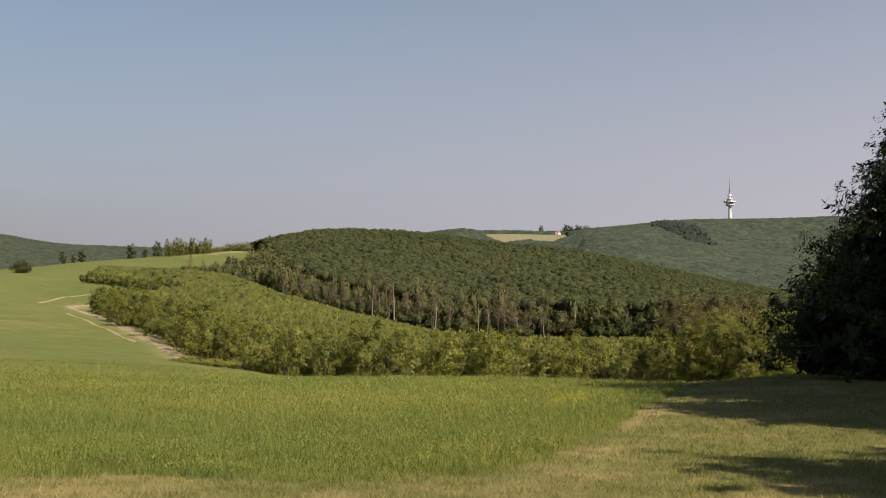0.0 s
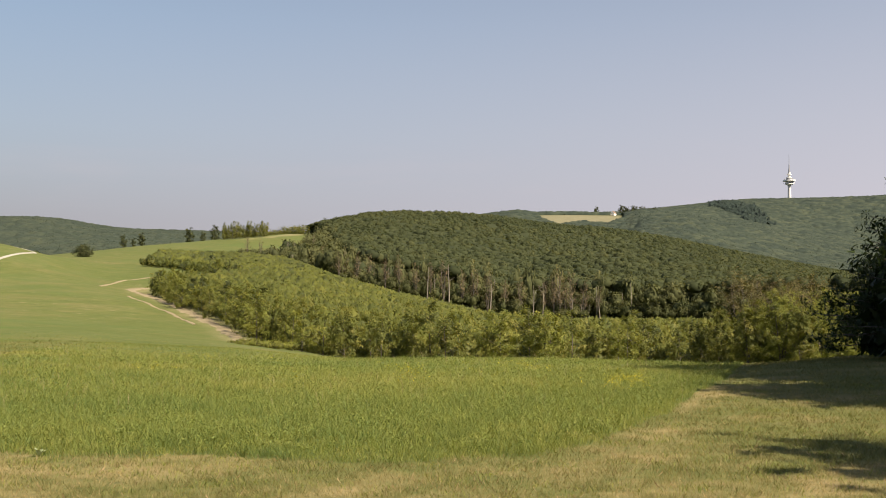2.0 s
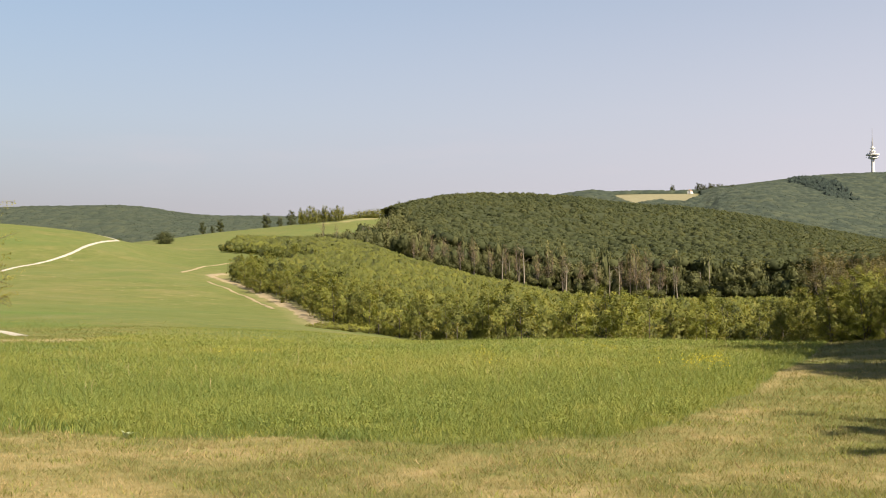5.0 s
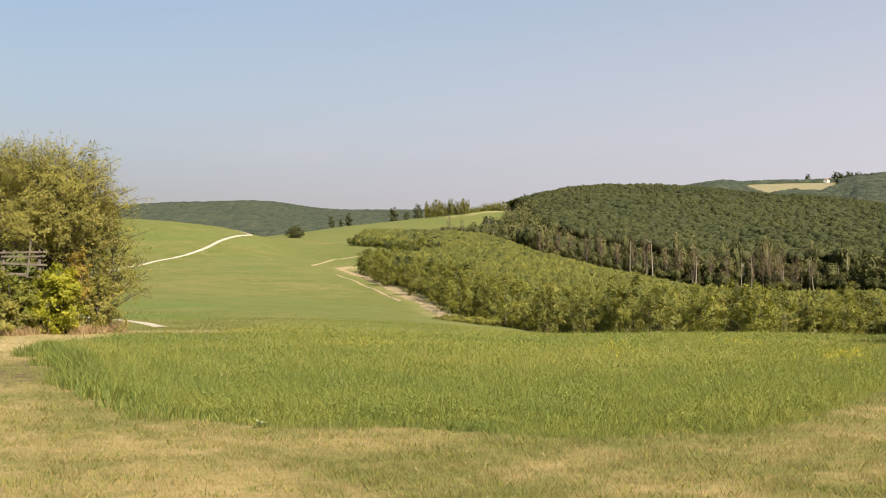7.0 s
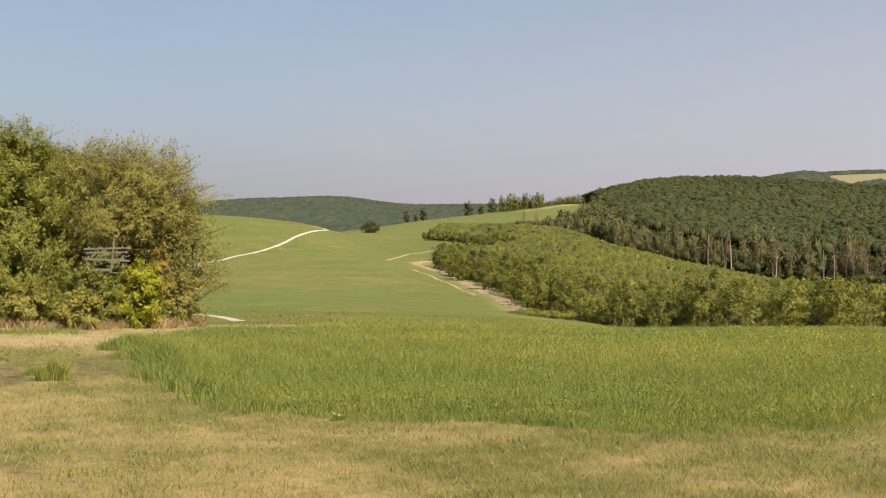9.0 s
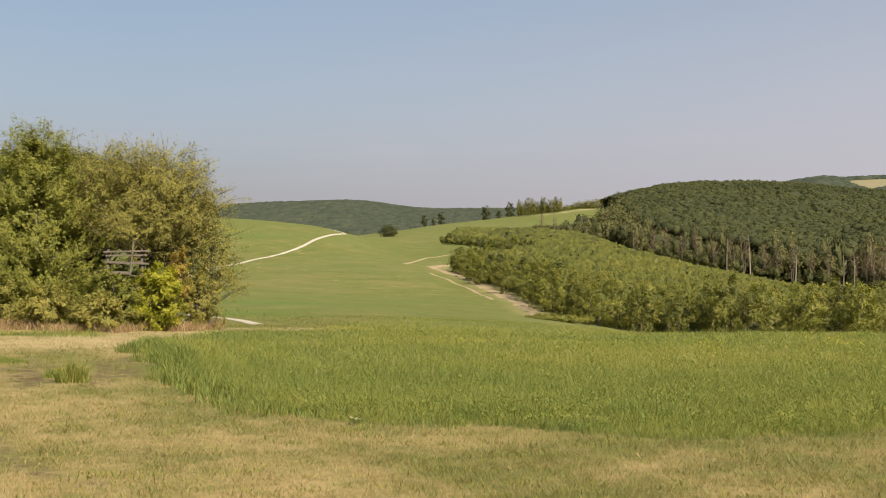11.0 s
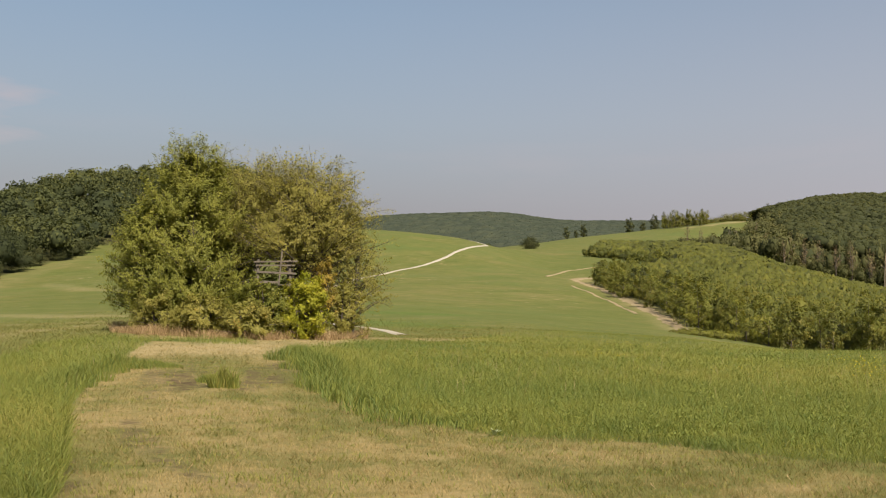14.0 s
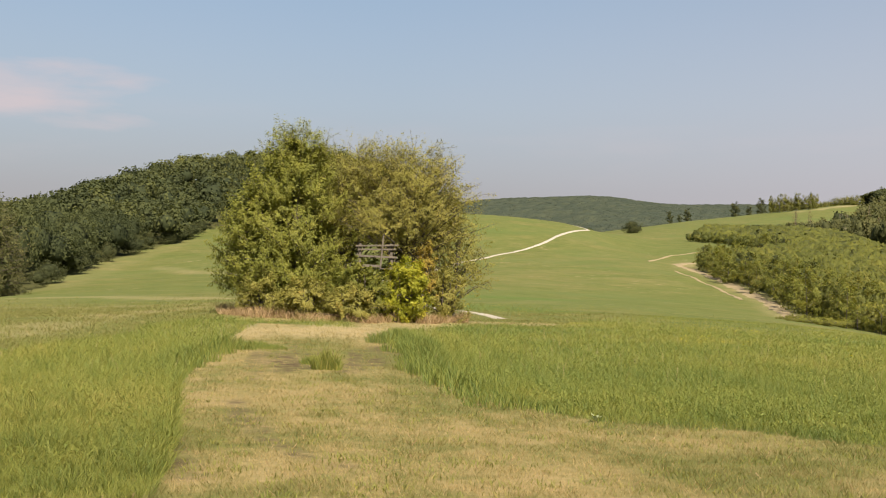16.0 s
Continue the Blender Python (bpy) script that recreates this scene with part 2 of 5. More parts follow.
def tri_mesh(name, verts, tris, mat=None, tone=None, **masks):
    """A mesh from arrays of corners and triangles, with one number a corner in each mask."""
    me = bpy.data.meshes.new(name)
    verts, tris = np.asarray(verts, np.float32), np.asarray(tris, np.int32)
    me.vertices.add(len(verts))
    me.vertices.foreach_set("co", verts.ravel())
    me.loops.add(tris.size)
    me.loops.foreach_set("vertex_index", tris.ravel())
    me.polygons.add(len(tris))
    me.polygons.foreach_set("loop_start", np.arange(0, tris.size, 3, dtype=np.int32))
    me.polygons.foreach_set("loop_total", np.full(len(tris), 3, np.int32))
    me.update(calc_edges=True)
    if tone is not None:
        masks["tone"] = tone
    for key, v in masks.items():
        me.attributes.new(key, "FLOAT", "POINT").data.foreach_set("value", np.asarray(v, np.float32))
    if mat:
        me.materials.append(mat)
    return me


def smooth(me):
    me.polygons.foreach_set("use_smooth", np.ones(len(me.polygons), bool))
    return me


def part(name, me, parent, label=""):
    """Links a mesh as a part under a thing."""
    ob = new(name, me)
    ob.parent = parent
    return tagged(ob, label)


def bm_mesh(name, bm, mat):
    me = bpy.data.meshes.new(name)
    bm.to_mesh(me)
    bm.free()
    me.materials.append(mat)
    return me


def box(bm, size, m):
    """A box with slightly broken edges, added to bm."""
    made = bmesh.ops.create_cube(bm, size=1.0, matrix=m @ Matrix.Diagonal((*size, 1)))
    edges = list({e for v in made["verts"] for e in v.link_edges})
    bmesh.ops.bevel(bm, geom=edges, offset=min(size) * 0.12, segments=1, affect="EDGES")


def ring_body(bm, profile, sides=16, m=Matrix()):
    """A turned body from (radius, height) pairs, closed at both ends."""
    rows = [[bm.verts.new(m @ Vector((r * math.cos(2 * math.pi * k / sides), r * math.sin(2 * math.pi * k / sides), z))) for k in range(sides)] for r, z in profile]
    for a, b in zip(rows, rows[1:]):
        for k in range(sides):
            bm.faces.new((a[k], a[(k + 1) % sides], b[(k + 1) % sides], b[k]))
    bm.faces.new(rows[0][::-1])
    bm.faces.new(rows[-1])


def tubes(paths, sides=6):
    """Tapered tubes along lists of (x, y, z, radius): corners and triangles."""
    V, F, at = [], [], 0
    ang = np.arange(sides) * 2 * np.pi / sides
    for p in paths:
        p = np.asarray(p, float)
        d = np.gradient(p[:, :3], axis=0)
        d /= np.linalg.norm(d, axis=1, keepdims=True) + 1e-9
        ref = np.where(np.abs(d[:, 2:3]) > 0.9, [[1.0, 0, 0]], [[0, 0, 1.0]])
        u = np.cross(d, ref)
        u /= np.linalg.norm(u, axis=1, keepdims=True) + 1e-9
        w = np.cross(d, u)
        V.append((p[:, None, :3] + p[:, None, 3:] * (np.cos(ang)[None, :, None] * u[:, None] + np.sin(ang)[None, :, None] * w[:, None])).reshape(-1, 3))
        i, k = np.meshgrid(np.arange(len(p) - 1), np.arange(sides), indexing="ij")
        a, b = i * sides + k, i * sides + (k + 1) % sides
        F.append(np.concatenate([np.stack([a, b, b + sides], -1).reshape(-1, 3), np.stack([a, b + sides, a + sides], -1).reshape(-1, 3)]) + at)
        at += len(p) * sides
    return np.concatenate(V), np.concatenate(F)


def unit(v):
    return v / (np.linalg.norm(v, axis=-1, keepdims=True) + 1e-9)


def leaves(at, normal, size, long=1.7, rng=RNG):
    """Pointed leaves (two folded triangles each) at places, facing normals."""
    n = len(at)
    normal = unit(normal)
    a = unit(np.cross(normal, rng.normal(size=(n, 3))))
    b = np.cross(normal, a)
    s = np.asarray(size).reshape(-1, 1) * np.ones((n, 1))
    tip = a * s * 0.5 * long
    side = b * s * 0.5
    fold = normal * s * 0.12
    V = np.stack([at - tip, at + side + fold, at + tip, at - side + fold], 1).reshape(-1, 3)
    base = (np.arange(n) * 4)[:, None]
    return V, np.concatenate([base + [[0, 1, 2]], base + [[0, 2, 3]]], 1).reshape(-1, 3)


def flakes(at, normal, size, rng=RNG, along=None):
    """Far leaves and leaf tufts: one triangle each, drawn out along a direction if there is one."""
    n = len(at)
    normal = unit(normal)
    a = unit(np.cross(normal, rng.normal(size=(n, 3))))
    b = np.cross(normal, a)
    s = np.asarray(size).reshape(-1, 1) * np.ones((n, 1))
    if along is not None:
        a = unit(along - normal * (along * normal).sum(1, keepdims=True))
        b = np.cross(normal, a)
        V = np.stack([at + a * s * 1.0, at - a * s * 0.5 + b * s * 0.36, at - a * s * 0.5 - b * s * 0.36], 1).reshape(-1, 3)
        return V, np.arange(3 * n).reshape(-1, 3)
    V = np.stack([at + a * s * 0.62, at - a * s * 0.35 + b * s * 0.58, at - a * s * 0.35 - b * s * 0.58], 1).reshape(-1, 3)
    return V, np.arange(3 * n).reshape(-1, 3)


def clump_cloud(centres, radii, count, size, rng, flat=0.8, shell=0.35, lobed=0.5):
    """Leaf places on the shells of ragged clumps."""
    radii = np.asarray(radii, float)
    w = radii ** 2
    k = rng.choice(len(centres), count, p=w / w.sum())
    d = unit(rng.normal(size=(count, 3)))
    r = 1 - shell * rng.random(count) ** 1.5 + 0.12 * rng.normal(size=count)
    at = np.asarray(centres)[k] + d * (r * radii[k])[:, None] * [1, 1, flat]
    nrm = lobed * d + (1.2 - lobed) * unit(at) + 0.4 * rng.normal(size=(count, 3)) + [0, 0, 0.45]
    return flakes(at, nrm, size * (0.6 + 0.8 * rng.random(count)), rng=rng)


ICO_V = unit(np.array([(0, s * 1.0, t * 1.618) for s in (-1, 1) for t in (-1, 1)] + [(s * 1.0, t * 1.618, 0) for s in (-1, 1) for t in (-1, 1)] + [(t * 1.618, 0, s * 1.0) for s in (-1, 1) for t in (-1, 1)]))
ICO_F = np.array([f for f in ((i, j, k) for i in range(12) for j in range(i + 1, 12) for k in range(j + 1, 12)) if all(np.linalg.norm(ICO_V[a] - ICO_V[b]) < 1.1 for a, b in ((f[0], f[1]), (f[1], f[2]), (f[0], f[2])))])
ICO_F = np.array([f if np.dot(np.cross(ICO_V[f[1]] - ICO_V[f[0]], ICO_V[f[2]] - ICO_V[f[0]]), ICO_V[f[0]]) > 0 else f[::-1] for f in ICO_F])


OCT_V = np.array([(1, 0, 0), (0, 1, 0), (-1, 0, 0), (0, -1, 0), (0, 0, 1), (0, 0, -1.0)])
OCT_F = np.array([(0, 1, 4), (1, 2, 4), (2, 3, 4), (3, 0, 4), (1, 0, 5), (2, 1, 5), (3, 2, 5), (0, 3, 5)])


def crown_shape(seed, count, size, lobes=7, core=0.72, flat=0.9, core_shade_tone=0.0, reach=0.55, lobe=0.38, lobed=0.5):
    """One crown of radius about 1, base at z = -0.8: lobes of leaves round an added core, its tone lowered to stand in
    for inner shade.
    """
    rng = np.random.default_rng(seed)
    d = unit(rng.normal(size=(lobes, 3)) + [0, 0, 0.35])
    c = np.concatenate([d * reach * [1, 1, flat], [[0, 0, 0.1]]])
    r = np.append(lobe * (1 + 0.42 * rng.random(lobes)), 0.62)
    V, F = clump_cloud(c, r, count, size, rng, lobed=lobed)
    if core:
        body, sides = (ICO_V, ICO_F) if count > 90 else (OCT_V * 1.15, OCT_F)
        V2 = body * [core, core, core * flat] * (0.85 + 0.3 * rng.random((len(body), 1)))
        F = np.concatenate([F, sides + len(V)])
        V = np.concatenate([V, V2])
    return V, F, np.append(np.ones(3 * count), np.full(len(V) - 3 * count, core_shade_tone))


def scatter(shapes, at, scale, tone, rng=RNG):
    """Many shapes joined into one set of corners and triangles; scale is (width, height) a plant."""
    VV, FF, TT, off = [], [], [], 0
    pick = rng.integers(len(shapes), size=len(at))
    spin = rng.random(len(at)) * 2 * np.pi
    for s, (V, F, W) in enumerate(shapes):
        k = np.nonzero(pick == s)[0]
        if not len(k):
            continue
        c, si = np.cos(spin[k])[:, None], np.sin(spin[k])[:, None]
        w, h = scale[k, :1], scale[k, 1:]
        P = np.stack([(V[:, 0] * c - V[:, 1] * si) * w, (V[:, 0] * si + V[:, 1] * c) * w, V[:, 2] * h], -1) + at[k][:, None, :]
        VV.append(P.reshape(-1, 3))
        FF.append((F[None] + (np.arange(len(k)) * len(V))[:, None, None]).reshape(-1, 3) + off)
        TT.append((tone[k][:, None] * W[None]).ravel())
        off += len(k) * len(V)
    return np.concatenate(VV), np.concatenate(FF), np.concatenate(TT)


# ---- lie of the land ----
# Break lines of the ground, near to far: (azimuth in degrees clockwise from north, distance, height).
LAND = [
    [(-180, 12, 0), (180, 12, 0)],
    [(-180, 40, 0), (-62, 60, 0), (-50, 70, 0.05), (-43, 45, 0.25), (-34, 38, 0.05), (-26, 38, -0.15), (-13, 37, -0.3), (12, 36, -0.3), (18, 38, 0), (30, 40, 0.2), (180, 40, 0)],
    [(-180, 100, 0), (-62, 90, -0.5), (-54, 115, -0.6), (-51, 125, 0.3), (-47, 120, 0.8), (-43, 100, 0.6), (-30, 95, 0.3), (-22, 100, -0.2), (-13.2, 100, -1.4), (-8, 95, -2.8), (12, 95, -3.0), (20, 95, -2.5), (40, 95, 0), (180, 100, 0)],
    [(-180, 180, 1), (-62, 170, 1), (-54, 160, 0.5), (-51, 170, 2), (-47, 230, 6.6), (-43, 290, 14), (-36, 220, 7), (-30, 210, 6), (-22, 200, 5), (-17.5, 185, 2.5), (-13, 180, 2.5), (-8.5, 180, 1.5), (-2.5, 165, -2), (3, 140, -3.2), (12, 140, -3.2), (20, 140, -2.5), (40, 150, 1), (180, 180, 1)],
    [(-180, 320, 8), (-62, 300, 15), (-54, 260, 7.5), (-50, 300, 17), (-48, 350, 26), (-46, 400, 35), (-42, 420, 41), (-38, 420, 43), (-35, 400, 35), (-32, 340, 22), (-30, 330, 21.8), (-26.6, 330, 20.3), (-24, 325, 17.6), (-22.6, 320, 15.6), (-21.6, 320, 13.6), (-19, 320, 12.8), (-17, 300, 12.0), (-14, 265, 8.5), (-11, 260, 8), (-8.5, 260, 6), (-5.5, 245, 2.3), (-2.5, 230, -0.8), (0, 200, -2.7), (3, 180, -3.3), (12, 180, -3.4), (20, 180, -3), (40, 250, 4), (180, 320, 8)],
    [(-180, 500, 18), (-62, 420, 22), (-54, 400, 16), (-46, 520, 36), (-38, 560, 36), (-32, 450, 20), (-26, 450, 18), (-23, 430, 20.5), (-21.5, 430, 21.6), (-19, 430, 22), (-17, 420, 20), (-14, 420, 20), (-11, 450, 21), (-8.5, 410, 13.5), (-5.5, 400, 8.5), (-2.5, 390, 5), (0, 390, 0.5), (3, 380, -0.6), (12, 360, -1), (20, 350, 0), (40, 450, 12), (180, 500, 18)],
    [(-180, 850, 40), (-46, 900, 30), (-38, 900, 30), (-30, 800, 18), (-24, 700, 32), (-21.5, 650, 33), (-20, 650, 35.5), (-18.8, 650, 37.5), (-15, 700, 43.5), (-12.5, 720, 48), (-10, 760, 54), (-9.4, 800, 53), (-7.4, 880, 64), (-4.4, 900, 68), (-1, 900, 66), (3, 880, 58), (6, 860, 54), (9, 850, 46), (12, 820, 34), (15, 800, 24), (18, 780, 14), (24, 780, 8), (40, 850, 30), (180, 850, 40)],
    [(-180, 1250, 60), (-62, 1200, 40), (-30, 1200, 20), (-20, 1200, 50), (-12, 1300, 40), (-4, 1350, 50), (3, 1350, 70), (9, 1350, 70), (15, 1350, 45), (24, 1350, 30), (40, 1300, 60), (180, 1250, 60)],
    [(-180, 1800, 110), (-40, 1800, 115), (-34, 1800, 100), (-30.2, 1800, 122), (-28, 1800, 127), (-22.7, 1800, 131), (-20.3, 1800, 115), (-16, 1800, 115), (-10, 1850, 120), (-4, 1900, 125), (2, 1950, 160), (6, 1950, 160), (9.5, 1800, 145), (12, 1800, 130), (15, 1800, 108), (18, 1800, 83), (24, 1800, 60), (40, 1800, 110), (180, 1800, 110)],
    [(-180, 2300, 100), (-20, 2300, 90), (-4, 2250, 170), (1.4, 2200, 195), (5.3, 2180, 193), (8.3, 2200, 195), (12, 2200, 170), (18, 2200, 130), (24, 2200, 100), (180, 2300, 100)],
    [(-180, 2800, 120), (-62, 2800, 90), (-10, 2800, 130), (4, 2750, 190), (8, 2750, 235), (11, 2750, 255), (13, 2750, 264), (15, 2750, 262), (19, 2750, 263), (26, 2750, 270), (60, 2800, 180), (180, 2800, 120)],
    [(-180, 4700, 110), (180, 4700, 110)],
]
LAND = [np.array(k, float).T for k in LAND]


def height(x, y):
    """The ground's height: a monotone curve through the break lines along each direction."""
    x, y = np.asarray(x, float), np.asarray(y, float)
    az, r = np.degrees(np.arctan2(x, y)), np.hypot(x, y)
    R, Z = [np.full(r.shape, -50.0), np.zeros(r.shape)], [np.zeros(r.shape), np.zeros(r.shape)]
    for a, rr, zz in LAND:
        R.append(sum(np.interp(az + o, a, rr) for o in (-1.2, -0.4, 0.4, 1.2)) / 4)
        Z.append(sum(np.interp(az + o, a, zz) for o in (-1.2, -0.4, 0.4, 1.2)) / 4)
    R, Z = np.stack(R), np.stack(Z)
    h, d = np.diff(R, axis=0), np.diff(Z, axis=0) / np.diff(R, axis=0)
    m = np.zeros_like(R)
    w1, w2 = 2 * h[1:] + h[:-1], h[1:] + 2 * h[:-1]
    same = d[1:] * d[:-1] > 0
    with np.errstate(all="ignore"):
        m[1:-1] = np.where(same, (w1 + w2) / (w1 / d[:-1] + w2 / d[1:]), 0)
    i = np.clip((r[None] >= R).sum(0) - 1, 0, len(R) - 2)[None]
    g = lambda q: np.take_along_axis(q, i, 0)[0]
    g1 = lambda q: np.take_along_axis(q, i + 1, 0)[0]
    t = np.clip((r - g(R)) / g(h), 0, 1)
    z = g(Z) * (1 + 2 * t) * (1 - t) ** 2 + g(h) * g(m) * t * (1 - t) ** 2 + g1(Z) * t * t * (3 - 2 * t) + g(h) * g1(m) * t * t * (t - 1)
    return z + ripple(x, y) * np.clip(r / 40, 0.15, 1)


def ripple(x, y):
    return 0.05 * np.sin(x * 0.31 + 1.3 * np.sin(y * 0.17)) + 0.05 * np.sin(y * 0.27 + 1.1 * np.sin(x * 0.23 + 2)) + 0.02 * np.sin(x * 1.1 + y * 0.7) * np.sin(y * 1.3 - x * 0.4)


def polar(az, r):
    return r * np.sin(np.radians(az)), r * np.cos(np.radians(az))


def on_land(az, r, lift=0.0):
    x, y = polar(az, r)
    return Vector((float(x), float(y), float(height(x, y)) + lift))


def patchy(x, y, scale, seed=0.0):
    """Cheap smooth noise, about -1 to 1."""
    s = scale
    return (np.sin(x * s + 2.1 * np.sin(y * s * 0.7 + seed) + seed) + np.sin(y * s * 1.2 + 1.7 * np.sin(x * s * 0.8 - seed) + 2 * seed) + np.sin((x + y) * s * 0.55 + seed * 3 + 1.3 * np.sin((x - y) * s * 0.9))) / 3


def curve_r(az, knots):
    k = np.array(knots, float)
    return np.interp(az, k[:, 0], k[:, 1], left=k[0, 1], right=k[-1, 1])


def soft(v, width):
    return np.clip(v / width + 0.5, 0, 1)


# edge between mown strip and standing grass, as distance by direction
TALL_NEAR = [(-60, 8), (-47, 8.0), (-45.6, 9), (-45.2, 12), (-45.4, 16), (-44.2, 20), (-43.3, 25), (-41.8, 33), (-41.3, 34.6), (-34.5, 33.8), (-33.8, 29), (-33.5, 26.8), (-33.0, 23.5), (-32.1, 19.6), (-31.0, 16.9), (-29.4, 14.8), (-26.8, 13.6), (-23.2, 12.6), (-18.8, 12.2), (-9, 11.7), (-5.4, 11.2), (2.1, 11.7), (5.9, 13.8), (8.9, 17.0), (10.3, 22), (12.0, 28), (12.6, 36), (12.8, 60)]


def standing(x, y):
    """1 where the grass stands tall, 0 where it is mown."""
    az, r = np.degrees(np.arctan2(x, y)), np.hypot(x, y)
    edge = curve_r(az, TALL_NEAR) + 0.35 * patchy(x, y, 1.7, 3)
    far = curve_r(az, [(-60, 18), (-54, 22), (-51.6, 25.2), (-49, 29.5), (-46.3, 35.5), (-44.9, 37), (-43, 36.5), (-36.8, 36.5), (-35.6, 33), (-34, 31.5), (-32.5, 34), (-31, 36.8), (-28, 38.2), (-26, 38.5), (-24, 47), (-20, 60), (20, 60)]) + patchy(x, y, 0.6, 1)
    return np.where((r > edge) & (r < far) & (az > -75) & (az < 12.9), 1.0, 0.0)


def in_wood(x, y):
    """How far inside woodland a place lies: 1 inside, 0 outside."""
    az, r = np.degrees(np.arctan2(x, y)), np.hypot(x, y)
    left = (az < -31) & (az > -75) & (r > curve_r(az, [(-70, 70), (-60, 90), (-55.5, 90), (-53.6, 98), (-52.6, 125), (-51.3, 150), (-49.5, 185), (-47.3, 225), (-45, 262), (-43, 300), (-38, 330), (-31, 360)])) & (r < 640)
    hill = (az > -10.2) & (az < 75) & (r > curve_r(az, [(-10.2, 770), (-9.6, 700), (-8.8, 560), (-7.5, 420), (-2.5, 380), (3, 370), (12, 350), (20, 330), (75, 330)]))
    far = r > curve_r(az, [(-180, 420), (-75, 420), (-62, 1000), (-30, 1050), (-20, 1150), (-11, 1150), (-10, 900), (10, 900)])
    crop = in_crop(x, y)
    return (left | hill | far) & ~crop


def in_crop(x, y):
    az, r = np.degrees(np.arctan2(x, y)), np.hypot(x, y)
    return (az > 2.0) & (az < 7.0) & (r > 1885 + 30 * np.sin(az * 1.7) + 170 * np.clip(3.4 - az, 0, 2) ** 1.3 + 150 * np.clip(az - 5.8, 0, 2)) & (r < np.where(az < 6.6, 2130, 2010))


GRID_AZ = np.radians(np.concatenate([np.arange(-180, -66, 4.0), np.arange(-66, 32, 0.36), np.arange(32, 180.1, 4.0)]))
GRID_R = np.concatenate([[0.0], np.geomspace(1.5, 50, 200), np.geomspace(50, 4700, 170)[1:]])
GRID_A, GRID_RR = np.meshgrid(GRID_AZ, GRID_R, indexing="ij")
GRID_Z = height(GRID_RR * np.sin(GRID_A), GRID_RR * np.cos(GRID_A))


def drape(x, y):
    """Height of the ground's faces."""
    a, r = np.arctan2(x, y), np.hypot(x, y)
    i = np.clip(np.searchsorted(GRID_AZ, a) - 1, 0, len(GRID_AZ) - 2)
    k = np.clip(np.searchsorted(GRID_R, r) - 1, 0, len(GRID_R) - 2)
    u, v = (a - GRID_AZ[i]) / (GRID_AZ[i + 1] - GRID_AZ[i]), (r - GRID_R[k]) / (GRID_R[k + 1] - GRID_R[k])
    p, q, s, t = GRID_Z[i, k], GRID_Z[i, k + 1], GRID_Z[i + 1, k + 1], GRID_Z[i + 1, k]
    return np.where(v > u, p + v * (q - p) + u * (s - q), p + u * (t - p) + v * (s - t))


def build_ground():
    A, Rr, z = GRID_A, GRID_RR, GRID_Z
    x, y = Rr * np.sin(A), Rr * np.cos(A)
    na, nr = A.shape
    i, k = np.meshgrid(np.arange(na - 1), np.arange(nr - 1), indexing="ij")
    a = i * nr + k
    F = np.concatenate([np.stack([a, a + 1, a + nr + 1], -1).reshape(-1, 3), np.stack([a, a + nr + 1, a + nr], -1).reshape(-1, 3)])[:, ::-1]
    x, y, z = x.ravel(), y.ravel(), z.ravel()
    azd, rad = np.degrees(np.arctan2(x, y)), np.hypot(x, y)
    mown = np.where(rad < 62, 1 - standing(x, y), 0) * soft(55 - rad, 8) * np.where((azd > -31) & (azd < 12) & (rad > 25), 0, 1)
    inset = np.clip(1 - 7 / np.maximum(rad, 8), 0, 1)
    mown = mown * np.where((azd < -42.6) & (rad > 24), 0.12, 1)
    wood = in_wood(x * inset, y * inset).astype(float)
    crop = in_crop(x, y).astype(float)
    return dict(verts=np.stack([x, y, z], 1), tris=F, mat=M_GROUND, mown=mown, wood=wood, crop=crop, dry=dry_mask(azd, rad, x, y), soil=soil_mask(x, y), straw=straw_share(x, y), lush=0.8 * np.maximum(line_mask(azd, rad, [(-37, 66), (-32, 64), (-28.5, 62)], 5.0), line_mask(azd, rad, [(-31, 92), (-27, 88)], 4.0)))


def line_mask(az, r, pts, width):
    """Closeness to a line on the ground given by (azimuth, distance) points."""
    p = np.array([polar(a, d) for a, d in pts])
    x, y = polar(az, r)
    best = np.full(x.shape, 1e9)
    for a, b in zip(p, p[1:]):
        t = np.clip(((x - a[0]) * (b - a)[0] + (y - a[1]) * (b - a)[1]) / ((b - a) ** 2).sum(), 0, 1)
        best = np.minimum(best, np.hypot(x - a[0] - t * (b - a)[0], y - a[1] - t * (b - a)[1]))
    return soft(width - best, width * 0.7)


# dry strip along the young plantation and worn tracks in the meadow
DRY_EDGE = [(-12.9, 95), (-13.9, 119), (-15.3, 144), (-16.6, 171), (-17.6, 193), (-18.6, 208), (-18.9, 218), (-18.2, 226)]
TRACK_A = [(-20.7, 218), (-20.4, 226), (-19.5, 253), (-18.3, 268), (-17.6, 271)]
TRACK_B = [(-15.9, 128), (-16.9, 149), (-18.0, 168), (-19.3, 194)]


